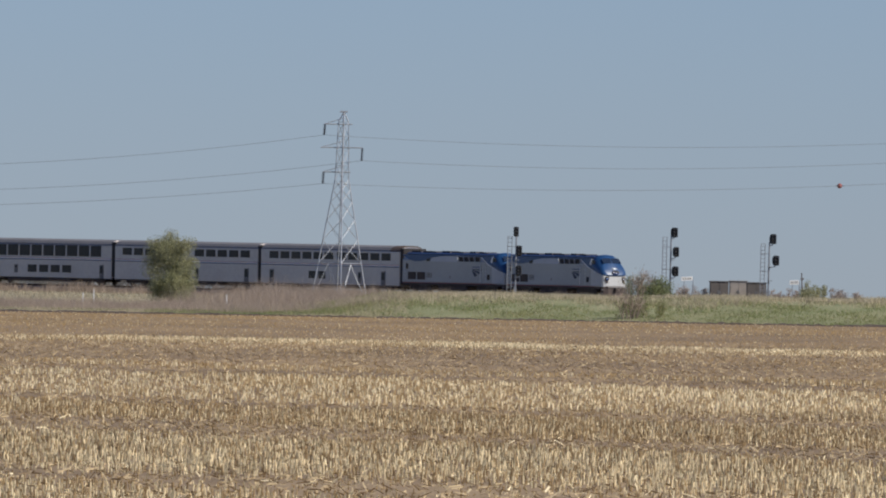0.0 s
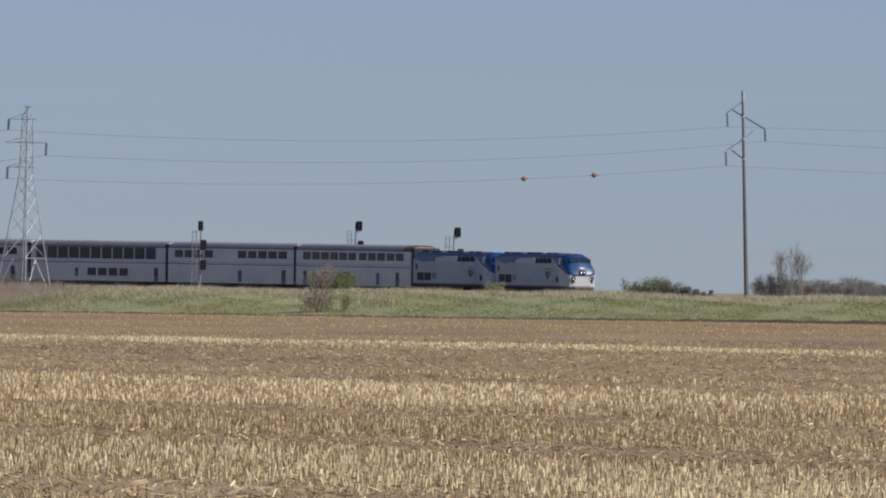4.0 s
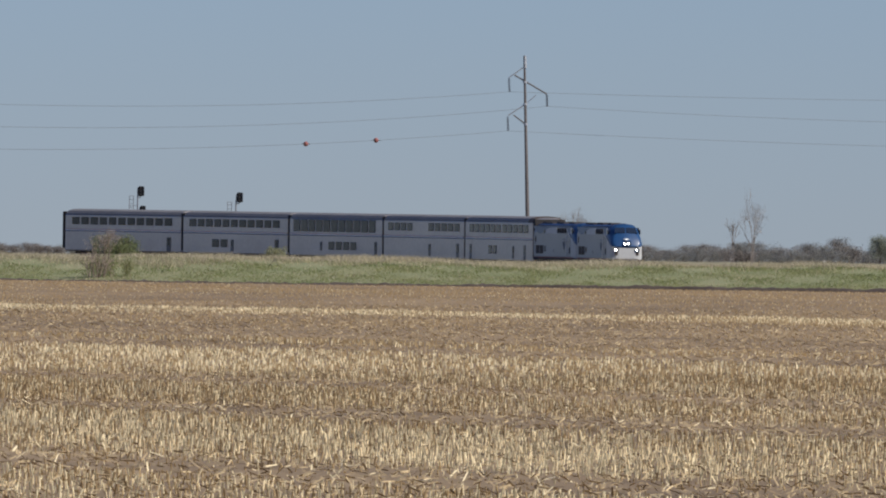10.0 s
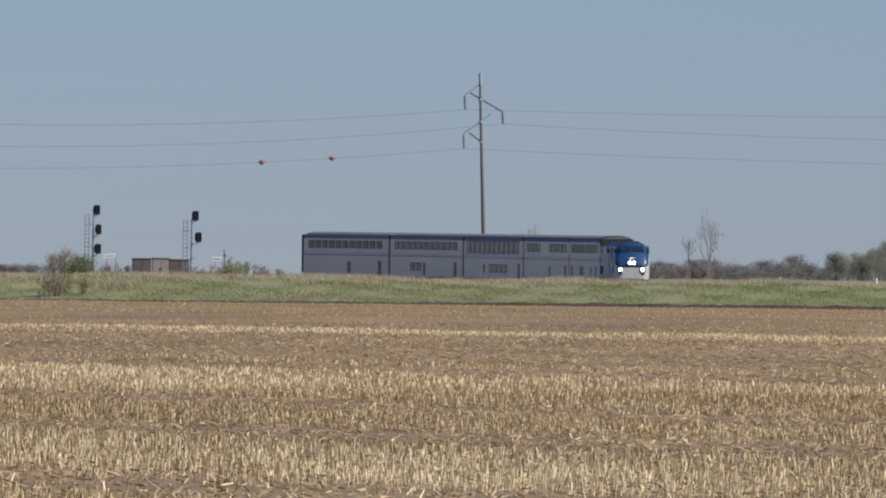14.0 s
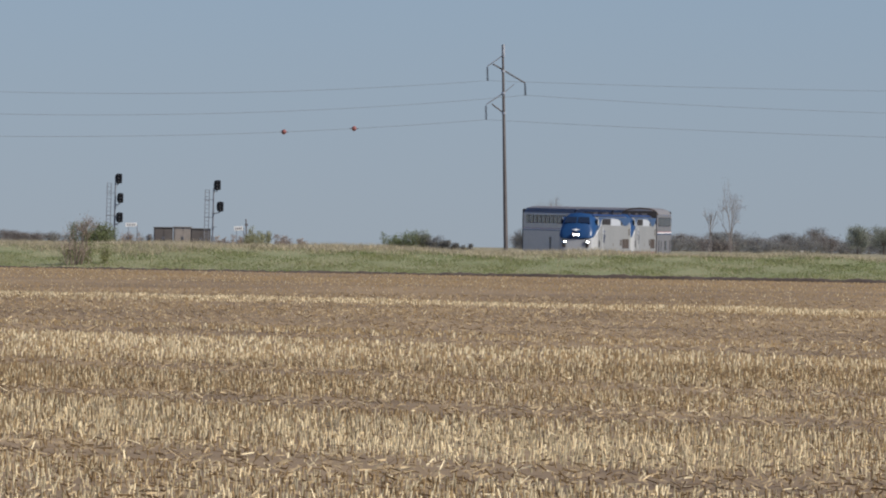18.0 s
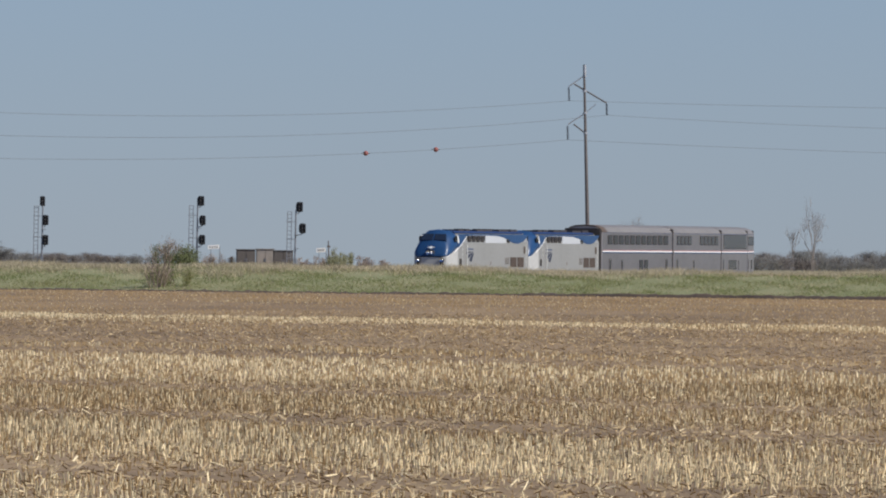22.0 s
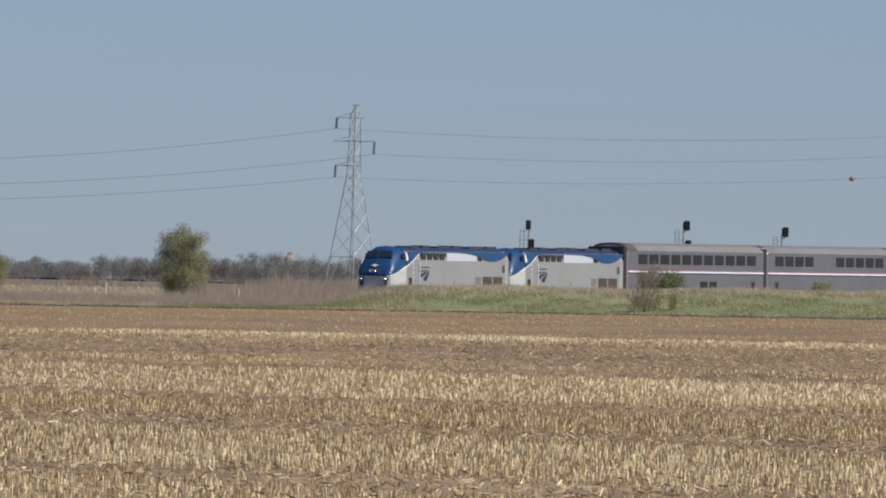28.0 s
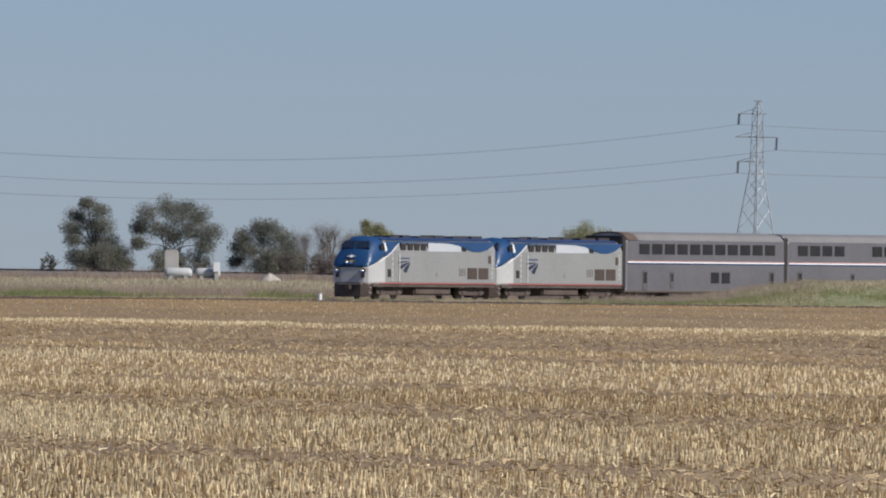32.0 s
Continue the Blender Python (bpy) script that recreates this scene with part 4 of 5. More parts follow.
# ---- trees and shrubs ----
def leaf_cloud(rng, centres, spreads, count, size):
    """Small four-cornered leaf clumps scattered round the centres."""
    pick = rng.integers(0, len(centres), count)
    way = rng.normal(size=(count, 3))
    way *= (1.75 * rng.random(count) ** 0.5 / np.linalg.norm(way, axis=1))[:, None]
    p = centres[pick] + way * spreads[pick][:, None] * np.array([1, 1, 0.85])
    a = rng.normal(size=(count, 3))
    a /= np.linalg.norm(a, axis=1)[:, None]
    b = np.cross(a, rng.normal(size=(count, 3)))
    b /= np.linalg.norm(b, axis=1)[:, None]
    s = size * rng.uniform(0.5, 1.3, count)[:, None]
    a, b = a * s, b * s * 0.7
    verts = np.stack([p - a, p - b * 0.9, p + a, p + b], 1).reshape(-1, 3)
    return verts, np.arange(count * 4).reshape(-1, 4)


def grow(rng, bm, a, way, length, r, depth, tips, spread, sides=5):
    way = (way + Vector(rng.normal(size=3) * 0.10)).normalized()
    b = a + way * length
    tube(bm, a, b, r, r * 0.62, sides)
    if depth == 0:
        tips.append(b)
        return
    tips.append(b)
    for k in range(3 if depth > 1 else 4):
        q = (way + Vector(rng.normal(size=3)) * spread + Vector((0, 0, 0.18))).normalized()
        grow(rng, bm, a.lerp(b, rng.uniform(0.55, 1.0)), q, length * rng.uniform(0.55, 0.8), r * 0.55, depth - 1, tips, spread, max(3, sides - 1))


def tree(name, label, category, height, width, seed, leaf, bark, count=1600, size=0.2, trunks=1, low=0.25, depth=3, twiggy=False, fill=0.6, group="", loose=1.0):
    """A tapered trunk, limbs that fork, and a crown of small clumps, uneven and with gaps."""
    rng = np.random.default_rng(seed)
    t = thing(name, label, category, group=group)
    tips = []
    for k in range(trunks):
        bm = bmesh.new()
        a = Vector((rng.normal() * 0.12 * width * (trunks > 1), rng.normal() * 0.12 * width * (trunks > 1), -0.1))
        way = Vector((rng.normal() * 0.12 + (a.x * 0.9 / width if trunks > 1 else 0), rng.normal() * 0.12, 1)).normalized()
        mine = []
        grow(rng, bm, a, way, height * (0.36 if not twiggy else 0.42), 0.028 * height / math.sqrt(trunks), depth, mine, 0.55 if not twiggy else 0.38)
        part("trunk", bm, bark, t, smooth=False)
        tips += mine
    pts = np.array([list(p) for p in tips])
    # fit the limbs' tips to the crown's height and width
    top = pts[:, 2].max()
    wide = max(np.abs(pts[:, 0]).max(), 0.1)
    for ob in t.children:
        for v in ob.data.vertices:
            v.co.z *= (height * 0.93) / top
            v.co.x *= (width * 0.44) / wide
            v.co.y *= (width * 0.44) / wide
    pts[:, 2] *= (height * 0.93) / top
    pts[:, :2] *= (width * 0.44) / wide
    pts = pts[pts[:, 2] > low * height]
    if count:
        extra = pts[rng.integers(0, len(pts), max(2, int(len(pts) * fill)))] * rng.uniform(0.55, 0.95, (max(2, int(len(pts) * fill)), 1)) + np.array([0, 0, low * height * 0.3])
        centres = np.concatenate([pts, extra])
        spreads = rng.uniform(0.05, 0.12, len(centres)) * width * loose
        v, f = leaf_cloud(rng, centres, spreads, count, size)
        v[:, 2] = np.maximum(v[:, 2], low * height * 0.55)
        soup("crown", v, f, leaf, t)
    return t


def crown_tree(name, label, height, width, seed, leaf, bark, lobes, count=4000, size=0.2, trunks=1, group=""):
    """A tree whose limbs reach out to the lobes of its crown; lobes: across, up, radius, as shares of the width and the height."""
    rng = np.random.default_rng(seed)
    t = thing(name, label, "tree", group=group)
    centres, spreads = [], []
    for k in range(trunks):
        bm = bmesh.new()
        foot = Vector(((k - (trunks - 1) / 2) * 0.16 * width, 0, -0.1))
        fork = foot + Vector((rng.normal() * 0.03 * width, rng.normal() * 0.03 * width, height * 0.3))
        r = 0.026 * height / math.sqrt(trunks)
        tube(bm, foot, fork, r, r * 0.75, 7)
        for ax, up, rad in lobes[k::trunks]:
            p = Vector((ax * width, rng.uniform(-0.22, 0.22) * width, up * height))
            mid = fork.lerp(p, 0.5) + Vector((0, 0, 0.05 * height))
            tube(bm, fork, mid, r * 0.45, r * 0.3, 5)
            tube(bm, mid, p, r * 0.3, r * 0.14, 4)
            for q in range(7):
                w = Vector(rng.normal(size=3)).normalized() * rad * width * rng.uniform(0.6, 1.05)
                w.z *= 0.75
                tube(bm, mid.lerp(p, rng.uniform(0.3, 1)), p + w, r * 0.14, r * 0.05, 3)
                centres.append(list(p + w * rng.uniform(0.35, 0.95)))
                spreads.append(rad * width * rng.uniform(0.45, 0.7))
        part("trunk", bm, bark, t)
    v, f = leaf_cloud(rng, np.array(centres), np.array(spreads), count, size)
    v[:, 2] = np.maximum(v[:, 2], 0.15)
    soup("crown", v, f, leaf, t)
    return t


def shrub(name, label, category, height, width, seed, leaf, count, size, stems=7, bark=None, group="", loose=1.0):
    rng = np.random.default_rng(seed)
    t = thing(name, label, category, group=group)
    tips = []
    for k in range(stems):
        a = Vector((rng.uniform(-0.3, 0.3) * width, rng.uniform(-0.3, 0.3) * width, -0.1))
        way = Vector((a.x / width * 0.9 + rng.normal() * 0.2, rng.normal() * 0.25, 1)).normalized()
        bm = bmesh.new()
        grow(rng, bm, a, way, height * rng.uniform(0.4, 0.62), 0.02 * height, 1, tips, 0.4, 4)
        part("stem", bm, bark or M_BARK, t)
    pts = np.array([list(p) for p in tips])
    pts[:, 2] = np.clip(pts[:, 2], 0.12 * height, height * 0.92)
    pts[:, 0] = np.clip(pts[:, 0], -width * 0.45, width * 0.45)
    low = pts.copy()
    low[:, 2] *= rng.uniform(0.2, 0.7, len(low))
    v, f = leaf_cloud(rng, np.concatenate([pts, low]), rng.uniform(0.07, 0.13, 2 * len(pts)) * min(width, height * 1.3) * loose, count, size)
    v[:, 2] = np.maximum(v[:, 2], 0.02)
    soup("foliage", v, f, leaf, t)
    return t


def stand(ob, u, d, turn=0.0, size=(1, 1, 1), sink=0.0):
    x = across(u, d)
    ob.matrix_basis = Matrix.LocRotScale((x, d, gz(x, d) - sink), Euler((0, 0, turn)), size)
    return ob


def stand_copy(ob, u, d, turn, size):
    x = across(u, d)
    c = copy_thing(ob, Matrix())
    c.matrix_basis = Matrix.LocRotScale((x, d, gz(x, d)), Euler((0, 0, turn)), size)
    return c


# lone trees between the two legs of the track
BALL = [(0.0, 0.84, 0.19), (-0.26, 0.79, 0.19), (0.26, 0.79, 0.19), (-0.32, 0.6, 0.18), (0.32, 0.58, 0.18), (0.0, 0.66, 0.2), (-0.1, 0.74, 0.2), (0.12, 0.7, 0.2), (-0.12, 0.56, 0.2), (0.13, 0.54, 0.2), (-0.3, 0.42, 0.19), (0.3, 0.40, 0.19), (0.02, 0.45, 0.2), (-0.2, 0.27, 0.19), (0.2, 0.27, 0.19)]
LOW = [(-0.25, 0.5, 0.2), (0.25, 0.5, 0.2), (0, 0.62, 0.22), (-0.3, 0.28, 0.22), (0.3, 0.28, 0.22), (0, 0.3, 0.22)]
stand(crown_tree("round_tree", "small round tree in fresh spring leaf among dry grass", 6.9, 4.8, 3, M_SPRINGLEAF, M_BARK, BALL, 27000, 0.055), -481, 1350)
stand(crown_tree("shrub", "dense olive undergrowth round the foot of a tree", 3.8, 4.2, 31, M_SPRINGLEAF, M_BARK, LOW, 12000, 0.055, 2), -478, 1349)
stand(tree("leafing_tree", "half-bare tree with pale upright twigs beside a green shrub", "tree", 6.4, 4.6, 8, M_TWIG, M_PALEBARK, count=6500, size=0.045, trunks=4, low=0.15, depth=4, twiggy=True), -858, 1280)
stand(crown_tree("shrub", "tall yellow-green shrub beside a half-bare tree", 6.6, 5.2, 33, M_SPRINGLEAF, M_BARK, [(-0.3, 0.92, 0.08), (-0.24, 0.84, 0.1), (-0.14, 0.86, 0.1), (-0.05, 0.8, 0.12), (0.04, 0.75, 0.13), (0.12, 0.68, 0.14), (0.19, 0.6, 0.14), (0.25, 0.5, 0.15), (0.29, 0.4, 0.15), (-0.3, 0.72, 0.1), (-0.16, 0.7, 0.13), (0.0, 0.6, 0.17), (-0.24, 0.56, 0.13), (0.1, 0.48, 0.17),
                        (-0.1, 0.46, 0.15), (-0.24, 0.4, 0.13), (0.28, 0.28, 0.15), (0.06, 0.32, 0.17), (-0.14, 0.28, 0.14), (0.2, 0.18, 0.16), (0.04, 0.15, 0.16), (-0.1, 0.12, 0.13)], 38000, 0.05, 3), -839, 1279)
# shrubs on the bank
stand(tree("twiggy_tree", "bare brown twiggy little tree at the field edge", "tree", 3.4, 3.2, 12, M_BRUSH, M_BRUSH, count=1000, size=0.04, trunks=2, low=0.3, depth=4, twiggy=True, fill=0.6), 336, 963)
stand(shrub("shrub", "low brown and green brush at the field edge", "shrub", 1.5, 4.4, 14, M_GRASS, 4200, 0.045, 12, M_BRUSH), 362, 964)
stand(shrub("shrub", "tangled brown brush round a small bare tree", "shrub", 2.2, 2.4, 15, M_BRUSH, 700, 0.04, 8, M_BRUSH), 330, 962)
stand(shrub("shrub", "bright green bush on top of the grass bank", "shrub", 1.65, 3.8, 16, M_LEAF, 9000, 0.045, 12), 366, 1012)
stand(shrub("shrub", "yellow-green shrub on top of the grass bank", "shrub", 1.15, 1.9, 17, M_SPRINGLEAF, 2600, 0.045, 8), 646, 1004)
stand(shrub("shrub", "green weeds at the end of the grass bank", "shrub", 0.85, 1.2, 18, M_GRASS, 900, 0.05, 6), 1826, 905)
# bushes by the signals
stand(shrub("bush", "grey-green bush beside a white sign board", "shrub", 3.1, 2.1, 20, M_SPRINGLEAF, 5200, 0.055, 8), 660, 1585)
stand(shrub("bush", "low grey-brown bush on the meadow", "shrub", 2.0, 2.0, 21, M_BRUSH, 2600, 0.055, 7), 706, 1590)
for k, (u, w, h) in enumerate(((900, 3.0, 2.1), (930, 3.8, 2.5), (962, 3.4, 2.3), (990, 2.4, 1.5), (1020, 2.2, 1.2))):
    stand(shrub("bush", "low dark bush on the far meadow", "shrub", h, w, 40 + k, M_LEAF if k < 2 else M_FARLEAF, 5200, 0.06, 8), u, 1650)
for k, (u, w, h) in enumerate(((420, 2.4, 2.2), (455, 1.9, 1.8), (595, 1.6, 1.7), (620, 1.5, 1.9), (738, 1.6, 1.5))):
    stand(shrub("bush", "low brown brush by the signals", "shrub", h, w, 50 + k, M_BRUSH, 1800, 0.055, 7, M_BRUSH), u, 1600)
# bare trees
stand(tree("bare_tree", "tall bare tree with pale upright branches", "tree", 9.9, 4.8, 23, M_TWIG, M_PALEBARK, count=420, size=0.05, trunks=3, low=0.3, depth=4, twiggy=True), 1492, 1800)
stand(tree("bare_tree", "smaller bare tree with pale upright branches", "tree", 5.8, 2.4, 24, M_TWIG, M_PALEBARK, count=140, size=0.05, trunks=2, low=0.3, depth=3, twiggy=True), 1458, 1800)
for k, (u, h, w) in enumerate(((1158, 6.3, 3.2), (1176, 7.3, 3.8), (1198, 6.3, 3.2))):
    stand(tree("bare_tree", "bare twiggy tree behind the power pole", "tree", h, w, 26 + k, M_TWIG, M_PALEBARK, count=1500, size=0.04, trunks=3, low=0.3, depth=4, twiggy=True), u, 1800)
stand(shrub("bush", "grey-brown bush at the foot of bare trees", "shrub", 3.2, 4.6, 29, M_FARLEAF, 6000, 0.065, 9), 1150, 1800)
# big trees by the tanks, haze lightened into their leaf colour
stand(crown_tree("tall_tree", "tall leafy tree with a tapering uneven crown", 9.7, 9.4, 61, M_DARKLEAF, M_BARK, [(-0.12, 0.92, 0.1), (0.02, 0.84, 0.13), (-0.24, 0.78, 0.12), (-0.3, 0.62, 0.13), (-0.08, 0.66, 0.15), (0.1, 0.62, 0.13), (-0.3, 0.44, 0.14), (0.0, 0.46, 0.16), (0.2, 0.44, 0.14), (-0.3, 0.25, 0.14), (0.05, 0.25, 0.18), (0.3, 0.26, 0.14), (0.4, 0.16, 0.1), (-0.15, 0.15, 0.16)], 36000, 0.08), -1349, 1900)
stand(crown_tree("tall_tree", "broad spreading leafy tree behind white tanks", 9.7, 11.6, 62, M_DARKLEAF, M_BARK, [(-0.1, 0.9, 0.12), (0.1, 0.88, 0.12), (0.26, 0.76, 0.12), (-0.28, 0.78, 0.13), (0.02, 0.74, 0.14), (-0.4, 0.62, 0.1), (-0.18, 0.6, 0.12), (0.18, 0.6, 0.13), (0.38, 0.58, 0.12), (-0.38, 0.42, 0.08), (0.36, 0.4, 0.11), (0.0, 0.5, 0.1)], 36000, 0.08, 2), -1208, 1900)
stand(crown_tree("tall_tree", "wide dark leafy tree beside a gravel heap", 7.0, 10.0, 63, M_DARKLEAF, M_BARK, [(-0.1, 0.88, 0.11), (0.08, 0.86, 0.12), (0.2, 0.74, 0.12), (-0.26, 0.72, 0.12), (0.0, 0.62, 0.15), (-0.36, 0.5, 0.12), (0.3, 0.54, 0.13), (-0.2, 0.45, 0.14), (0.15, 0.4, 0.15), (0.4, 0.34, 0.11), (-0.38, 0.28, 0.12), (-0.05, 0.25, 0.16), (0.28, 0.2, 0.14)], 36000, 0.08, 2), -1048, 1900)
for k, (u, h, w) in enumerate(((-990, 6.4, 4.6), (-948, 7.2, 5.4), (-908, 6.6, 5.0), (-880, 6.0, 4.4))):
    stand(tree("bare_tree", "grey leafless tree beside broad leafy ones", "tree", h, w, 64 + 100 * k, M_TWIG, M_TWIG, count=9000, size=0.045, low=0.12, depth=4, twiggy=True, trunks=2, loose=1.5), u, 1910 + 6 * k)
stand(shrub("shrub", "brown undergrowth below leafless trees", "shrub", 3.6, 8.0, 168, M_TWIG, 11000, 0.08, 12), -985, 1899)
stand(shrub("shrub", "brown undergrowth below leafless trees", "shrub", 3.2, 8.0, 169, M_TWIG, 11000, 0.08, 12), -885, 1897)
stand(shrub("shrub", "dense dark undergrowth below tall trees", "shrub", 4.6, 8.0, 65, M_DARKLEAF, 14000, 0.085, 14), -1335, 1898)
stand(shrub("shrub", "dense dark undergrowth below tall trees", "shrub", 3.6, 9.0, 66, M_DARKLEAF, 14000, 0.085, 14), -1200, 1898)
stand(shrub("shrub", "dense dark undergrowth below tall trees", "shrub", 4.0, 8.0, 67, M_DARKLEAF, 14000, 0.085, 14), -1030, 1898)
stand(shrub("shrub", "brown undergrowth beside a leafless tree", "shrub", 3.0, 7.0, 68, M_TWIG, 11000, 0.08, 12), -930, 1898)
stand(shrub("shrub", "small lone dark shrub near the tall trees", "shrub", 3.2, 1.6, 69, M_DARKLEAF, 500, 0.16, 6), -1436, 1900)

def far_silo(u, d):
    x = across(u, d)
    t = thing("silo", "distant pale silo with a grey head house behind trees", "silo", Matrix.Translation((x, d, gz(x, d))))
    part("shaft", tubed((0, 0, -0.1), (0, 0, 4.6), 1.0, 0.98, 16), M_TANKWHITE, t, "pale weathered shaft")
    part("dome", tubed((0, 0, 4.6), (0, 0, 5.1), 1.0, 0.35, 16), M_CABINET, t)
    part("head_house", boxed(-0.5, 0.35, -0.4, 0.4, 4.7, 5.6, 0.04), M_CABINET, t, "grey head house")


far_silo(-291, 2680)

# far rows of trees, two or three kinds repeated with other sizes and turns; haze is greyed into their colours
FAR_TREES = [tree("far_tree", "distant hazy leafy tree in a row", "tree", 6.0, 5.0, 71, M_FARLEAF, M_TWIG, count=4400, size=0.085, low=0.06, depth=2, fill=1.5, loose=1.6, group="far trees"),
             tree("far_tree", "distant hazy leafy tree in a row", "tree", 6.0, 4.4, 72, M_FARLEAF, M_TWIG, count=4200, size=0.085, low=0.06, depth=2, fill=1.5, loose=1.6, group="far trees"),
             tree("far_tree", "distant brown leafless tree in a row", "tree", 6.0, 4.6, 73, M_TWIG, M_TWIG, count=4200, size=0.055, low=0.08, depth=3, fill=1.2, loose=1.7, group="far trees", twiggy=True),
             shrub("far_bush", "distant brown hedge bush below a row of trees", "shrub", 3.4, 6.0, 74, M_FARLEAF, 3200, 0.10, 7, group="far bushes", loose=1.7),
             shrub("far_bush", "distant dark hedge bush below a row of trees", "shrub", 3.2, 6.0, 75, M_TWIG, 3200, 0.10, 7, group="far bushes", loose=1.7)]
for k, t in enumerate(FAR_TREES):
    stand(t, -2000 + 40 * k, 2500)
rng = random.Random(5)
HEDGE_TOPS = ((-1600, 46), (-860, 46), (-790, 46), (-740, 38), (-690, 44), (-620, 36), (-560, 30), (-520, 42), (-420, 36), (-390, 40), (-360, 30), (-300, 28), (-250, 34), (-180, 36), (-100, 38), (-50, 45), (0, 53), (30, 48), (60, 58), (130, 63), (200, 66), (235, 60), (290, 68))
u = -930
while u < 300:
    top = float(np.interp(u, [a for a, b in HEDGE_TOPS], [b for a, b in HEDGE_TOPS])) + rng.uniform(-6, 7)
    d = rng.uniform(2450, 2650)
    h = 1.9 + (74 - top) * d / FOCAL - gz(across(u, d), d)
    k = rng.choice((0, 1, 1, 2, 2) if u < -250 else (1, 2, 2, 2))
    stand_copy(FAR_TREES[k], u, d, rng.uniform(0, 6), (rng.uniform(0.8, 1.15), 1, h / 6.0))
    stand_copy(FAR_TREES[3 if rng.random() < 0.6 else 4], u + 8, d - 12, rng.uniform(-0.4, 0.4), (1.0, 1, max(0.45, h / 3.4 * rng.uniform(0.72, 0.98))))
    u += rng.uniform(19, 30)
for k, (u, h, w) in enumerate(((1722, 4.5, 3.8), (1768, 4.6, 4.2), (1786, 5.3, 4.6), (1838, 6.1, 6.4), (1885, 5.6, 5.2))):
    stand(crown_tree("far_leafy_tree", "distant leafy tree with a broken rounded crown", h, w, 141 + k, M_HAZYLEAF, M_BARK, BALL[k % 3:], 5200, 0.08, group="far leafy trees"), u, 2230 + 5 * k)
RIGHT_TOPS = ((1100, 62), (1210, 50), (1380, 52), (1400, 50), (1480, 50), (1540, 48), (1560, 56), (1600, 44), (1650, 40), (1675, 54), (1700, 52), (1728, 30), (1755, 42), (1780, 20), (1850, 12), (1960, 16))
u = 1120
while u < 1950:
    top = float(np.interp(u, [a for a, b in RIGHT_TOPS], [b for a, b in RIGHT_TOPS])) + rng.uniform(-7, 8)
    d = rng.uniform(2250, 2450)
    h = 1.9 + (74 - top) * d / FOCAL - gz(across(u, d), d)
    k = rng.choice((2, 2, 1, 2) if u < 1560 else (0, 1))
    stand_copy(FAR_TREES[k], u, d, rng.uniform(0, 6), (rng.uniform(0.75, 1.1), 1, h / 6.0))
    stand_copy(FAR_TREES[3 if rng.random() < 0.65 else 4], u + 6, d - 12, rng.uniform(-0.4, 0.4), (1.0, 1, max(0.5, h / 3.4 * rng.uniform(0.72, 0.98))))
    u += rng.uniform(18, 28)


# ---- grass ----
def blades(name, material, label, count, seed, xr, yr, tall, wide, keep=None, lean=0.35, patch=0.0):
    """Tapered blades of grass in loose tufts; one sheet of many."""
    rng = np.random.default_rng(seed)
    y = rng.uniform(yr[0], yr[1], count)
    x = rng.uniform(xr[0], xr[1], count)
    if keep is not None:
        ok = keep(x, y, rng)
        x, y = x[ok], y[ok]
    n = len(x)
    z = ground_level(x, y) - 0.03
    h = tall * rng.uniform(0.45, 1.15, n) * np.clip(1 + 1.4 * patch * fractal(x, y, 2.6, 5, seed), 0.5, 2.2)
    w = wide * rng.uniform(0.6, 1.3, n)
    a = rng.uniform(0, math.pi, n)
    dx, dy = np.cos(a) * w, np.sin(a) * w
    lx, ly = rng.normal(size=n) * lean * h, rng.normal(size=n) * lean * h
    p0 = np.stack([x - dx, y - dy, z], -1)
    p1 = np.stack([x + dx, y + dy, z], -1)
    p2 = np.stack([x + lx, y + ly, z + h], -1)
    ob = soup(name, np.stack([p0, p1, p2], 1).reshape(-1, 3), np.arange(n * 3).reshape(-1, 3), material)
    return tagged(ob, label, "grass", kind="stuff")


def bank(x, y, rng):
    w = y - field_edge(x)
    return (w > 4.2) & (w < 72) & (x * FOCAL / y > -330 + rng.normal(size=len(x)) * 60)


def crest(x, y, rng):
    w = y - field_edge(x)
    return bank(x, y, rng) & (w > 37 + 11 * smoothstep(12, 40, x) + 7 * fractal(x, y * 0, 7, 1, 71) + rng.normal(size=len(x)) * 4)


def bank_patches(x, y, rng):
    """Tan patches in the green of the bank, and most of its foot."""
    w = y - field_edge(x)
    share = 0.30 * fractal(x, y, 6, 4, 81) + 0.55 * np.exp(-((w - 4) / 7) ** 2) - 0.02
    return bank(x, y, rng) & (rng.random(len(x)) < share)


def bank_foot(x, y, rng):
    """Tufts that hang over the strip of bare soil here and there."""
    w = y - field_edge(x)
    return (w > 0.3) & (w < 6) & (fractal(x, x * 0, 3.0, 1, 91) + 0.3 * rng.normal(size=len(x)) > 0.3 + 0.6 * np.abs(x - 12) / 45)


def off_track(x, y):
    return np.min((x - TX[160:430:3, None]) ** 2 + (y - TY[160:430:3, None]) ** 2, axis=0) > 32


def meadow(x, y, rng):
    return (x * FOCAL / y < -60) & (y > field_edge(x) + 4.2) & off_track(x, y)


def patchy(x, y, rng, level=0.0):
    return 1.5 * fractal(x, y, 7, 4, 33) + rng.normal(size=len(x)) * 0.4 > level + 0.2


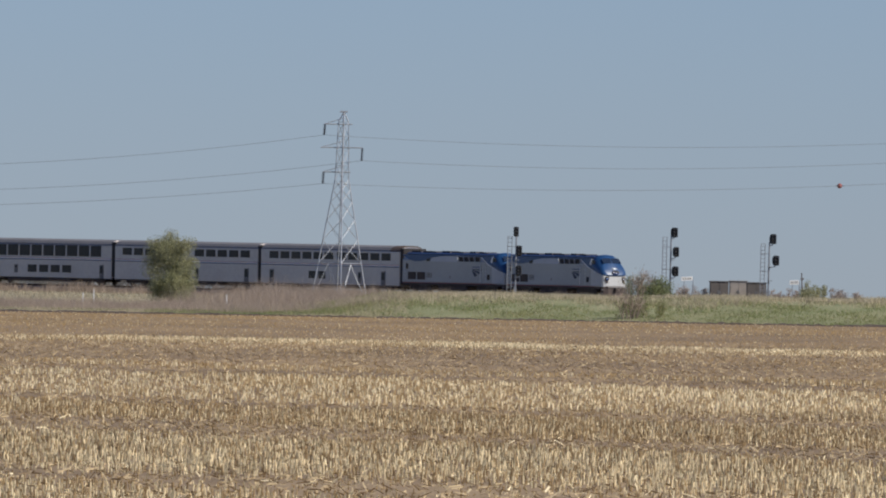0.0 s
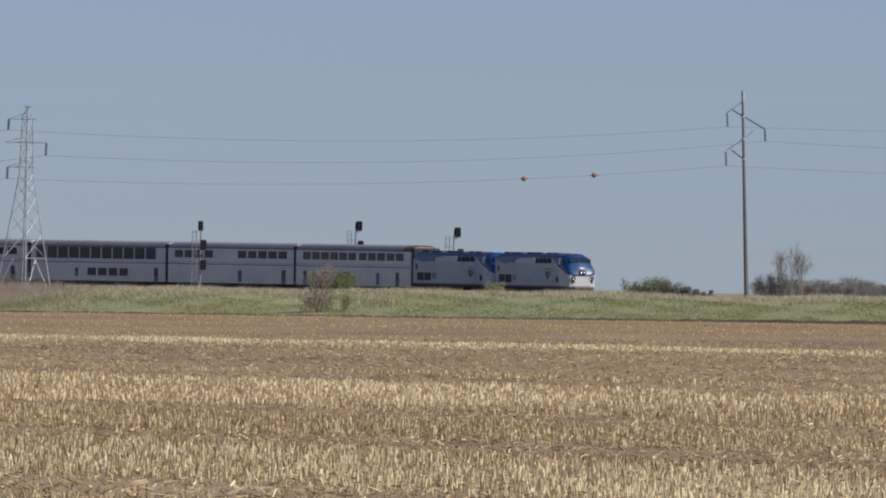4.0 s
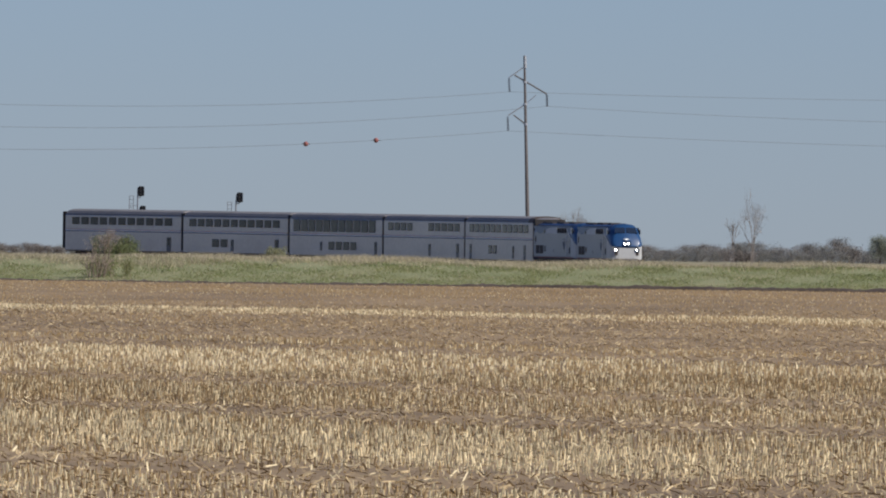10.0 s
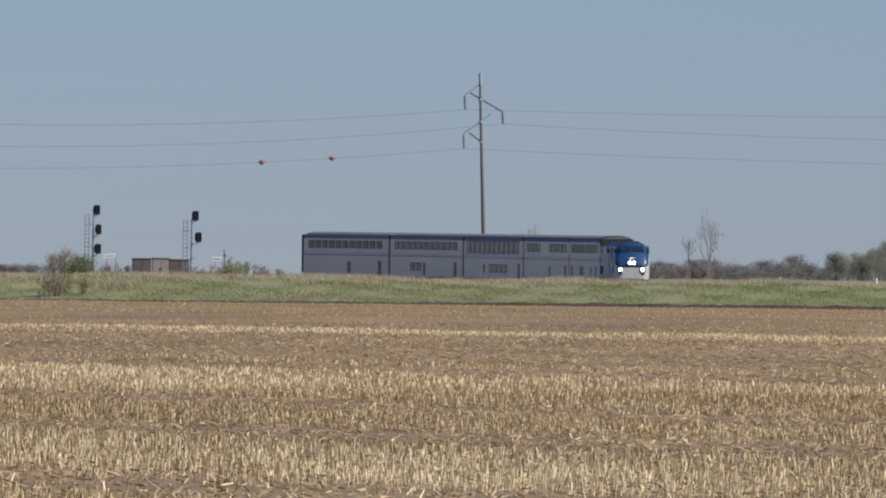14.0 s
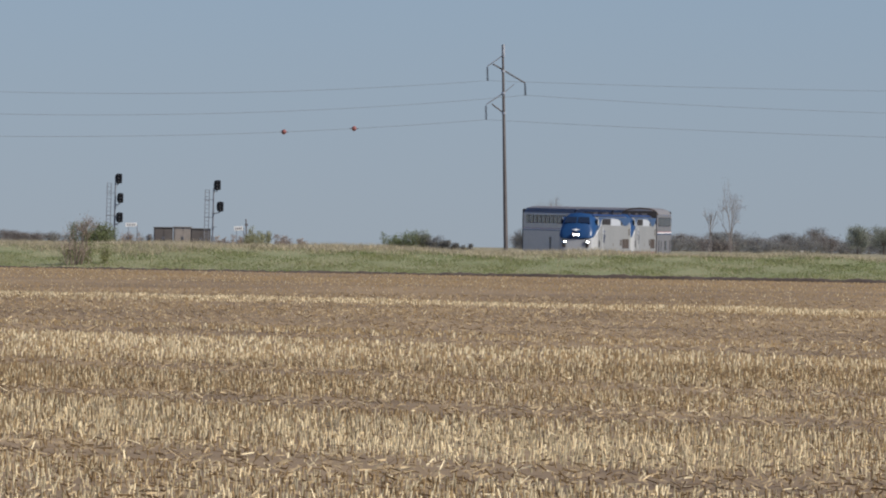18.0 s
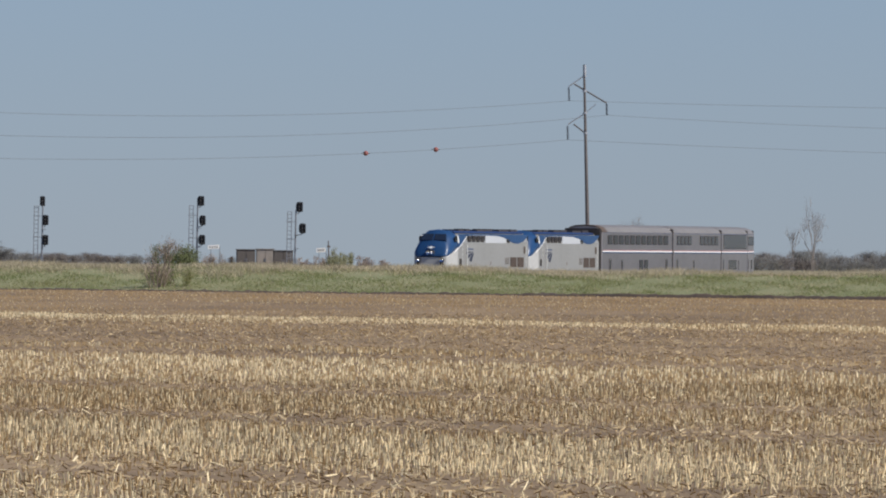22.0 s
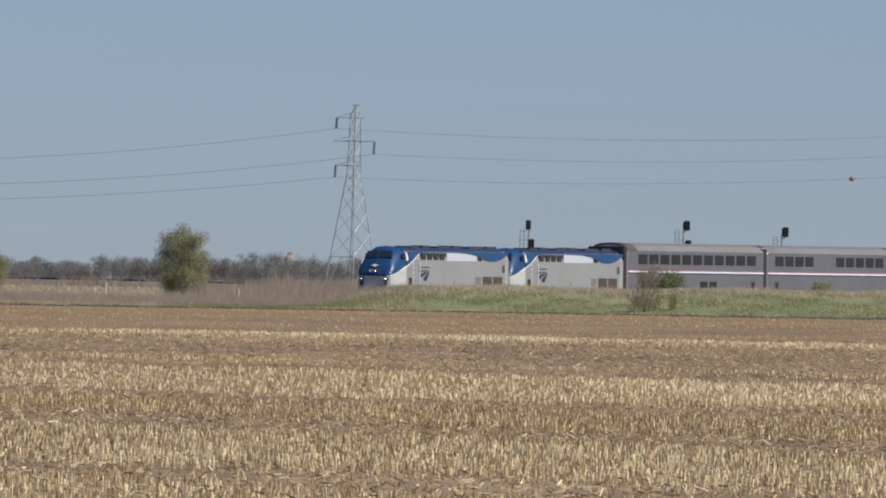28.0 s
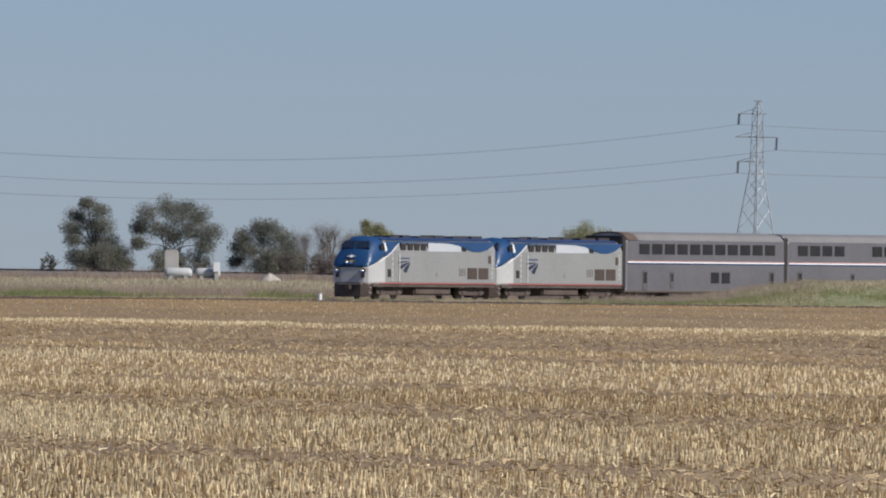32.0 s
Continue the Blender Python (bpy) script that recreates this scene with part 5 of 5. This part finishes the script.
blades("bank_grass", M_GRASS, "fresh green grass with pale patches on a long bank", 620000, 101, (-16, 84), (852, 1050), 0.12, 0.032, bank, lean=1.0, patch=0.4)
blades("bank_dry_grass", M_DRY, "dry tan grass along the top of the bank", 380000, 102, (-16, 84), (880, 1055), 0.36, 0.022, crest, lean=0.6, patch=0.3)
blades("bank_straw", M_DRY, "scattered dry stems among green bank grass", 16000, 103, (-20, 84), (852, 1040), 0.26, 0.02, bank)
blades("bank_tan_grass", M_DRY, "tan patches of old grass on the green bank", 240000, 113, (-16, 84), (852, 1050), 0.17, 0.026, bank_patches, lean=0.9, patch=0.4)
blades("edge_tufts", M_BRUSHGRASS, "ragged olive tufts hanging over the bare soil edge", 130000, 114, (-60, 84), (852, 1040), 0.34, 0.02, bank_foot, lean=0.5, patch=0.5)
blades("meadow_grass", M_DRY, "tan rough grass of the meadow", 120000, 104, (-95, 0), (1060, 1330), 0.30, 0.04, meadow, lean=0.9)
blades("edge_dry_grass", M_DRY, "low tan grass beside the field", 90000, 108, (-75, 2), (975, 1060), 0.3, 0.026, lambda x, y, rng: meadow(x, y, rng) & ~patchy(x, y, rng, 0.1), lean=0.9)
blades("meadow_green_grass", M_GRASS, "green grass patches between dry tufts", 200000, 105, (-75, 2), (985, 1075), 0.6, 0.03, lambda x, y, rng: meadow(x, y, rng) & patchy(x, y, rng, 0.1) & (y > field_edge(x) + 12) & (x < -38), lean=0.7, patch=0.45)
blades("low_green_grass", M_GRASS, "low green grass beside the track", 70000, 110, (-60, 2), (985, 1080), 0.3, 0.024, lambda x, y, rng: meadow(x, y, rng) & patchy(x, y, rng, 0.0), lean=0.8)
blades("trackside_green_grass", M_GRASS, "green grass in front of the track", 60000, 112, (-20, 2), (985, 1058), 0.36, 0.024, lambda x, y, rng: meadow(x, y, rng) & (rng.random(len(x)) < (x + 22) / 12) & (rng.random(len(x)) < (-3 - x) / 7), lean=0.6, patch=0.3)
blades("pinkish_reeds", M_REED, "thin pinkish dry reeds across the meadow", 230000, 109, (-80, -3), (1075, 1220), 0.8, 0.012, lambda x, y, rng: meadow(x, y, rng) & patchy(x * 0.6, y * 2, rng, -0.9), lean=0.5, patch=0.4)
blades("tall_dry_grass", M_REED, "tall pinkish dry reeds by the tower and the track", 70000, 106, (-30, 2), (1000, 1056), 0.6, 0.014, lambda x, y, rng: rng.random(len(x)) < np.exp(-((x * FOCAL / y + 270) / 120) ** 2), lean=0.5, patch=0.4)
blades("tower_reeds", M_REED, "tall pinkish-brown reeds round the tower's feet", 90000, 111, (-24, -4), (1190, 1340), 1.75, 0.016, lambda x, y, rng: off_track(x, y) & (rng.random(len(x)) < np.exp(-((x * FOCAL / y + 255) / 120) ** 2) * (0.6 + 0.4 * np.sin(x * 1.7) * np.sin(x * 0.6 + 1))), lean=0.28, patch=0.5)
def trackside(x, y, rng):
    """A ragged belt of weeds on the near side of the far leg's ballast."""
    i = rng.integers(190, 290, len(x))
    off = rng.uniform(4.6, 10, len(x))
    x[:] = TX[i] - np.cos(TURN[i]) * off + rng.uniform(-2, 2, len(x))
    y[:] = TY[i] - np.sin(TURN[i]) * off + rng.uniform(-2, 2, len(x))
    return fractal(x, y, 6, 1, 95) + 0.4 * rng.normal(size=len(x)) > -0.25


blades("trackside_weeds", M_REED, "ragged dry weeds beside the ballast of the far track", 60000, 115, (-75, 40), (1330, 1620), 1.0, 0.02, trackside, lean=0.3, patch=0.5)
blades("far_meadow_grass", M_DRY, "far rough grass on the meadow", 60000, 107, (-105, 110), (1330, 1680), 0.32, 0.05, lambda x, y, rng: off_track(x, y))


def soil_edge():
    """The strip of dark turned soil where field and grass meet."""
    rng = np.random.default_rng(9)
    xs = np.arange(-72, 90, 0.2)
    rows = []
    for off, h in ((0.0, -0.02), (0.5, 0.05), (1.6, 0.09), (3.4, 0.09), (4.6, -0.02)):
        n = rng.normal(size=len(xs)) * 0.025 + 0.07 * fractal(xs, xs * 0 + off, 2.2, 1, 17)
        y = field_edge(xs) + off
        rows.append(np.stack([xs, y, np.maximum(ground_level(xs, y), 0) * 0.4 + np.maximum(h + (n + 0.1 * smoothstep(20, 45, xs)) * (h > 0), h if h < 0 else 0.02)], -1))
    v = np.concatenate(rows)
    n = len(xs)
    i, j = np.meshgrid(np.arange(4), np.arange(n - 1), indexing="ij")
    a = (i * n + j).ravel()
    ob = soup("soil_edge", v, np.stack([a, a + 1, a + n + 1, a + n], -1), M_SOIL)
    tagged(ob, "dark strip of turned soil at the field edge", "soil", kind="structure")


soil_edge()


# ---- corn stubble ----
def along(y, x):
    """The place across the planted strips, which run at a slant to the field's edge, steeper near the camera."""
    slant = np.interp(y, [150, 210, 300, 415, 620, 900], [2.6, 2.6, 2.7, 2.0, 1.08, 1.1])
    return y + slant * x + 0.018 * y * fractal(x, y, 9, 3, 41, 3)


# place across the strips, height of the stalks, share of pale ones, share of stalks that stand
STRIPS = ((150, 1.05, 0.72, 1.0), (184, 1.05, 0.75, 1.0), (191, 0.5, 0.35, 0.2), (201, 0.5, 0.35, 0.2), (211, 1.1, 0.9, 1.0), (243, 1.08, 0.85, 1.0), (264, 0.5, 0.3, 0.3), (276, 0.4, 0.2, 0.22),
          (282, 0.95, 0.36, 1.0), (306, 1.0, 0.42, 0.9), (315, 0.6, 0.25, 0.35), (327, 0.5, 0.2, 0.3), (332, 0.95, 0.55, 0.68), (368, 0.95, 0.48, 0.66), (403, 1.05, 0.56, 0.68), (410, 1.1, 0.64, 0.85), (415, 0.5, 0.2, 0.2),
          (434, 0.4, 0.15, 0.16), (442, 0.95, 0.28, 0.5), (466, 0.36, 0.1, 0.25), (575, 0.45, 0.15, 0.35), (604, 0.95, 0.75, 1.0), (616, 0.9, 0.8, 1.0), (621, 0.4, 0.08, 0.34), (900, 0.5, 0.1, 0.38))


def of_strip(y, x, k):
    return np.interp(along(y, x), [q[0] for q in STRIPS], [q[k] for q in STRIPS])


def stubble(y0, y1, pitch, density, solid, seed):
    """Rows of cut corn stalks; the near ones are three-sided, the far ones single tapered blades."""
    rng = np.random.default_rng(seed)
    xs, ys = [], []
    for y in np.arange(y0, y1, 0.76):
        half0, half1 = -0.0615 * y - 1.5, 0.0745 * y + 1.5
        n = int((half1 - half0) / pitch)
        x = half0 + (np.arange(n) + rng.uniform(-0.4, 0.4, n)) * pitch
        ys.append(y + 0.05 * rng.normal(size=n) + 0.0 * x)
        xs.append(x)
    x, y = np.concatenate(xs), np.concatenate(ys)
    ok = rng.random(len(x)) < density
    x, y = x[ok], y[ok]
    ok = y < field_edge(x) - 1.0
    x, y = x[ok], y[ok]
    patch = fractal(x, y + 2 * x, 11, 5, 51)
    tall = of_strip(y, x, 1) * (1 + 0.28 * patch)
    ok = rng.random(len(x)) < of_strip(y, x, 3) * (1 + 0.55 * patch)
    x, y, tall, patch = x[ok], y[ok], tall[ok], patch[ok]
    pale = rng.random(len(x)) < of_strip(y, x, 2) * (1 + 0.5 * fractal(x, y + 2 * x, 8, 4, 61)) * (1 - 0.1 * np.clip(x / (0.06 * y), -1, 1))
    h = 0.125 * tall * rng.uniform(0.45, 1.3, len(x))
    z = ground_level(x, y) - 0.01
    r = rng.uniform(0.008, 0.0135, len(x)) * (1.0 if solid else 1.3)
    lx, ly = rng.normal(size=len(x)) * 0.15 * h, rng.normal(size=len(x)) * 0.15 * h
    for name, m, sel in (("pale_corn_stubble", M_STRAW, pale), ("brown_corn_stubble", M_HUSK, ~pale)):
        n = int(sel.sum())
        X, Y, Z, H, R, LX, LY = x[sel], y[sel], z[sel], h[sel], r[sel], lx[sel], ly[sel]
        if solid:
            ring = []
            a0 = rng.uniform(0, 2, n)
            for top in (0, 1):
                for k in range(3):
                    a = a0 + k * 2.094
                    ring.append(np.stack([X + LX * top + R * np.cos(a), Y + LY * top + R * np.sin(a), Z + H * top * (1 + 0.06 * (k - 1))], -1))
            v = np.stack(ring, 1).reshape(-1, 3)
            q = np.array([(0, 1, 4, 3), (1, 2, 5, 4), (2, 0, 3, 5)])
            f = (np.arange(n)[:, None, None] * 6 + q[None]).reshape(-1, 4)
        else:
            v = np.stack([np.stack([X - R, Y, Z], -1), np.stack([X + R, Y + 0.01, Z], -1), np.stack([X + LX + R * 0.8, Y + LY, Z + H], -1), np.stack([X + LX - R * 0.8, Y + LY, Z + H], -1)], 1).reshape(-1, 3)
            f = np.arange(n * 4).reshape(-1, 4)
        tagged(soup(name, v, f, m), "rows of cut corn stalks standing in the harvested field", "corn stubble", kind="stuff")


stubble(136, 330, 0.105, 0.9, True, 201)
stubble(330, 560, 0.16, 0.85, False, 202)
stubble(560, 1060, 0.21, 0.9, False, 203)


def litter(y0, y1, count, seed, size, material=M_LITTER, name="corn_litter", label="broken corn leaves and stalks lying between the rows", slope=0.28):
    """Broken leaves and lying stalks between the rows."""
    rng = np.random.default_rng(seed)
    y = rng.uniform(y0, y1, count)
    x = rng.uniform(-0.0615, 0.0745, count) * y
    z = ground_level(x, y) + rng.uniform(0.01, 0.09, count)
    a = rng.uniform(0, 2 * math.pi, count)
    ln = size * rng.uniform(0.3, 1.5, count)
    w = rng.uniform(0.005, 0.013, count)
    tilt = np.abs(rng.normal(size=count)) * slope
    d = np.stack([np.cos(a) * ln, np.sin(a) * ln, tilt * ln], -1)
    s = np.stack([-np.sin(a) * w, np.cos(a) * w, w * rng.uniform(-0.6, 1.0, count)], -1)
    p = np.stack([x, y, z], -1)
    v = np.stack([p - d - s, p + d - s * 0.6, p + d * 0.9 + s, p - d + s], 1).reshape(-1, 3)
    tagged(soup(name, v, np.arange(count * 4).reshape(-1, 4), material), label, "corn litter", kind="stuff")


litter(136, 330, 42000, 301, 0.07)
litter(330, 640, 45000, 302, 0.10)
litter(136, 300, 3500, 303, 0.075, M_STRAW, "fallen_stalks", "pale fallen corn stalks leaning across the rows", 0.5)


def motions():
    """The train rolls round the curve at a steady speed."""
    for ob, behind in TRAIN:
        base = 6.7 if ob in (loco_a, loco_b) else 9.1
        rows = []
        for i in range(0, 65):
            t = i * 0.5
            s = SPEED * t - behind
            a, b = on_track(s + base), on_track(s - base)
            h = (a - b).normalized()
            side = Vector((0, 0, 1)).cross(h).normalized()
            m = Matrix((h, side, h.cross(side))).transposed().to_4x4()
            m.translation = (a + b) / 2
            rows.append((t, m))
        walk(ob, rows)
    for hub in spin_a + spin_b + CAR_WHEELS:
        at, r = hub.location.copy(), hub.location.z
        walk(hub, [(k / 30, Matrix.Translation(at) @ Matrix.Rotation(SPEED / r * k / 30, 4, "Y")) for k in range(0, 961)])


motions()
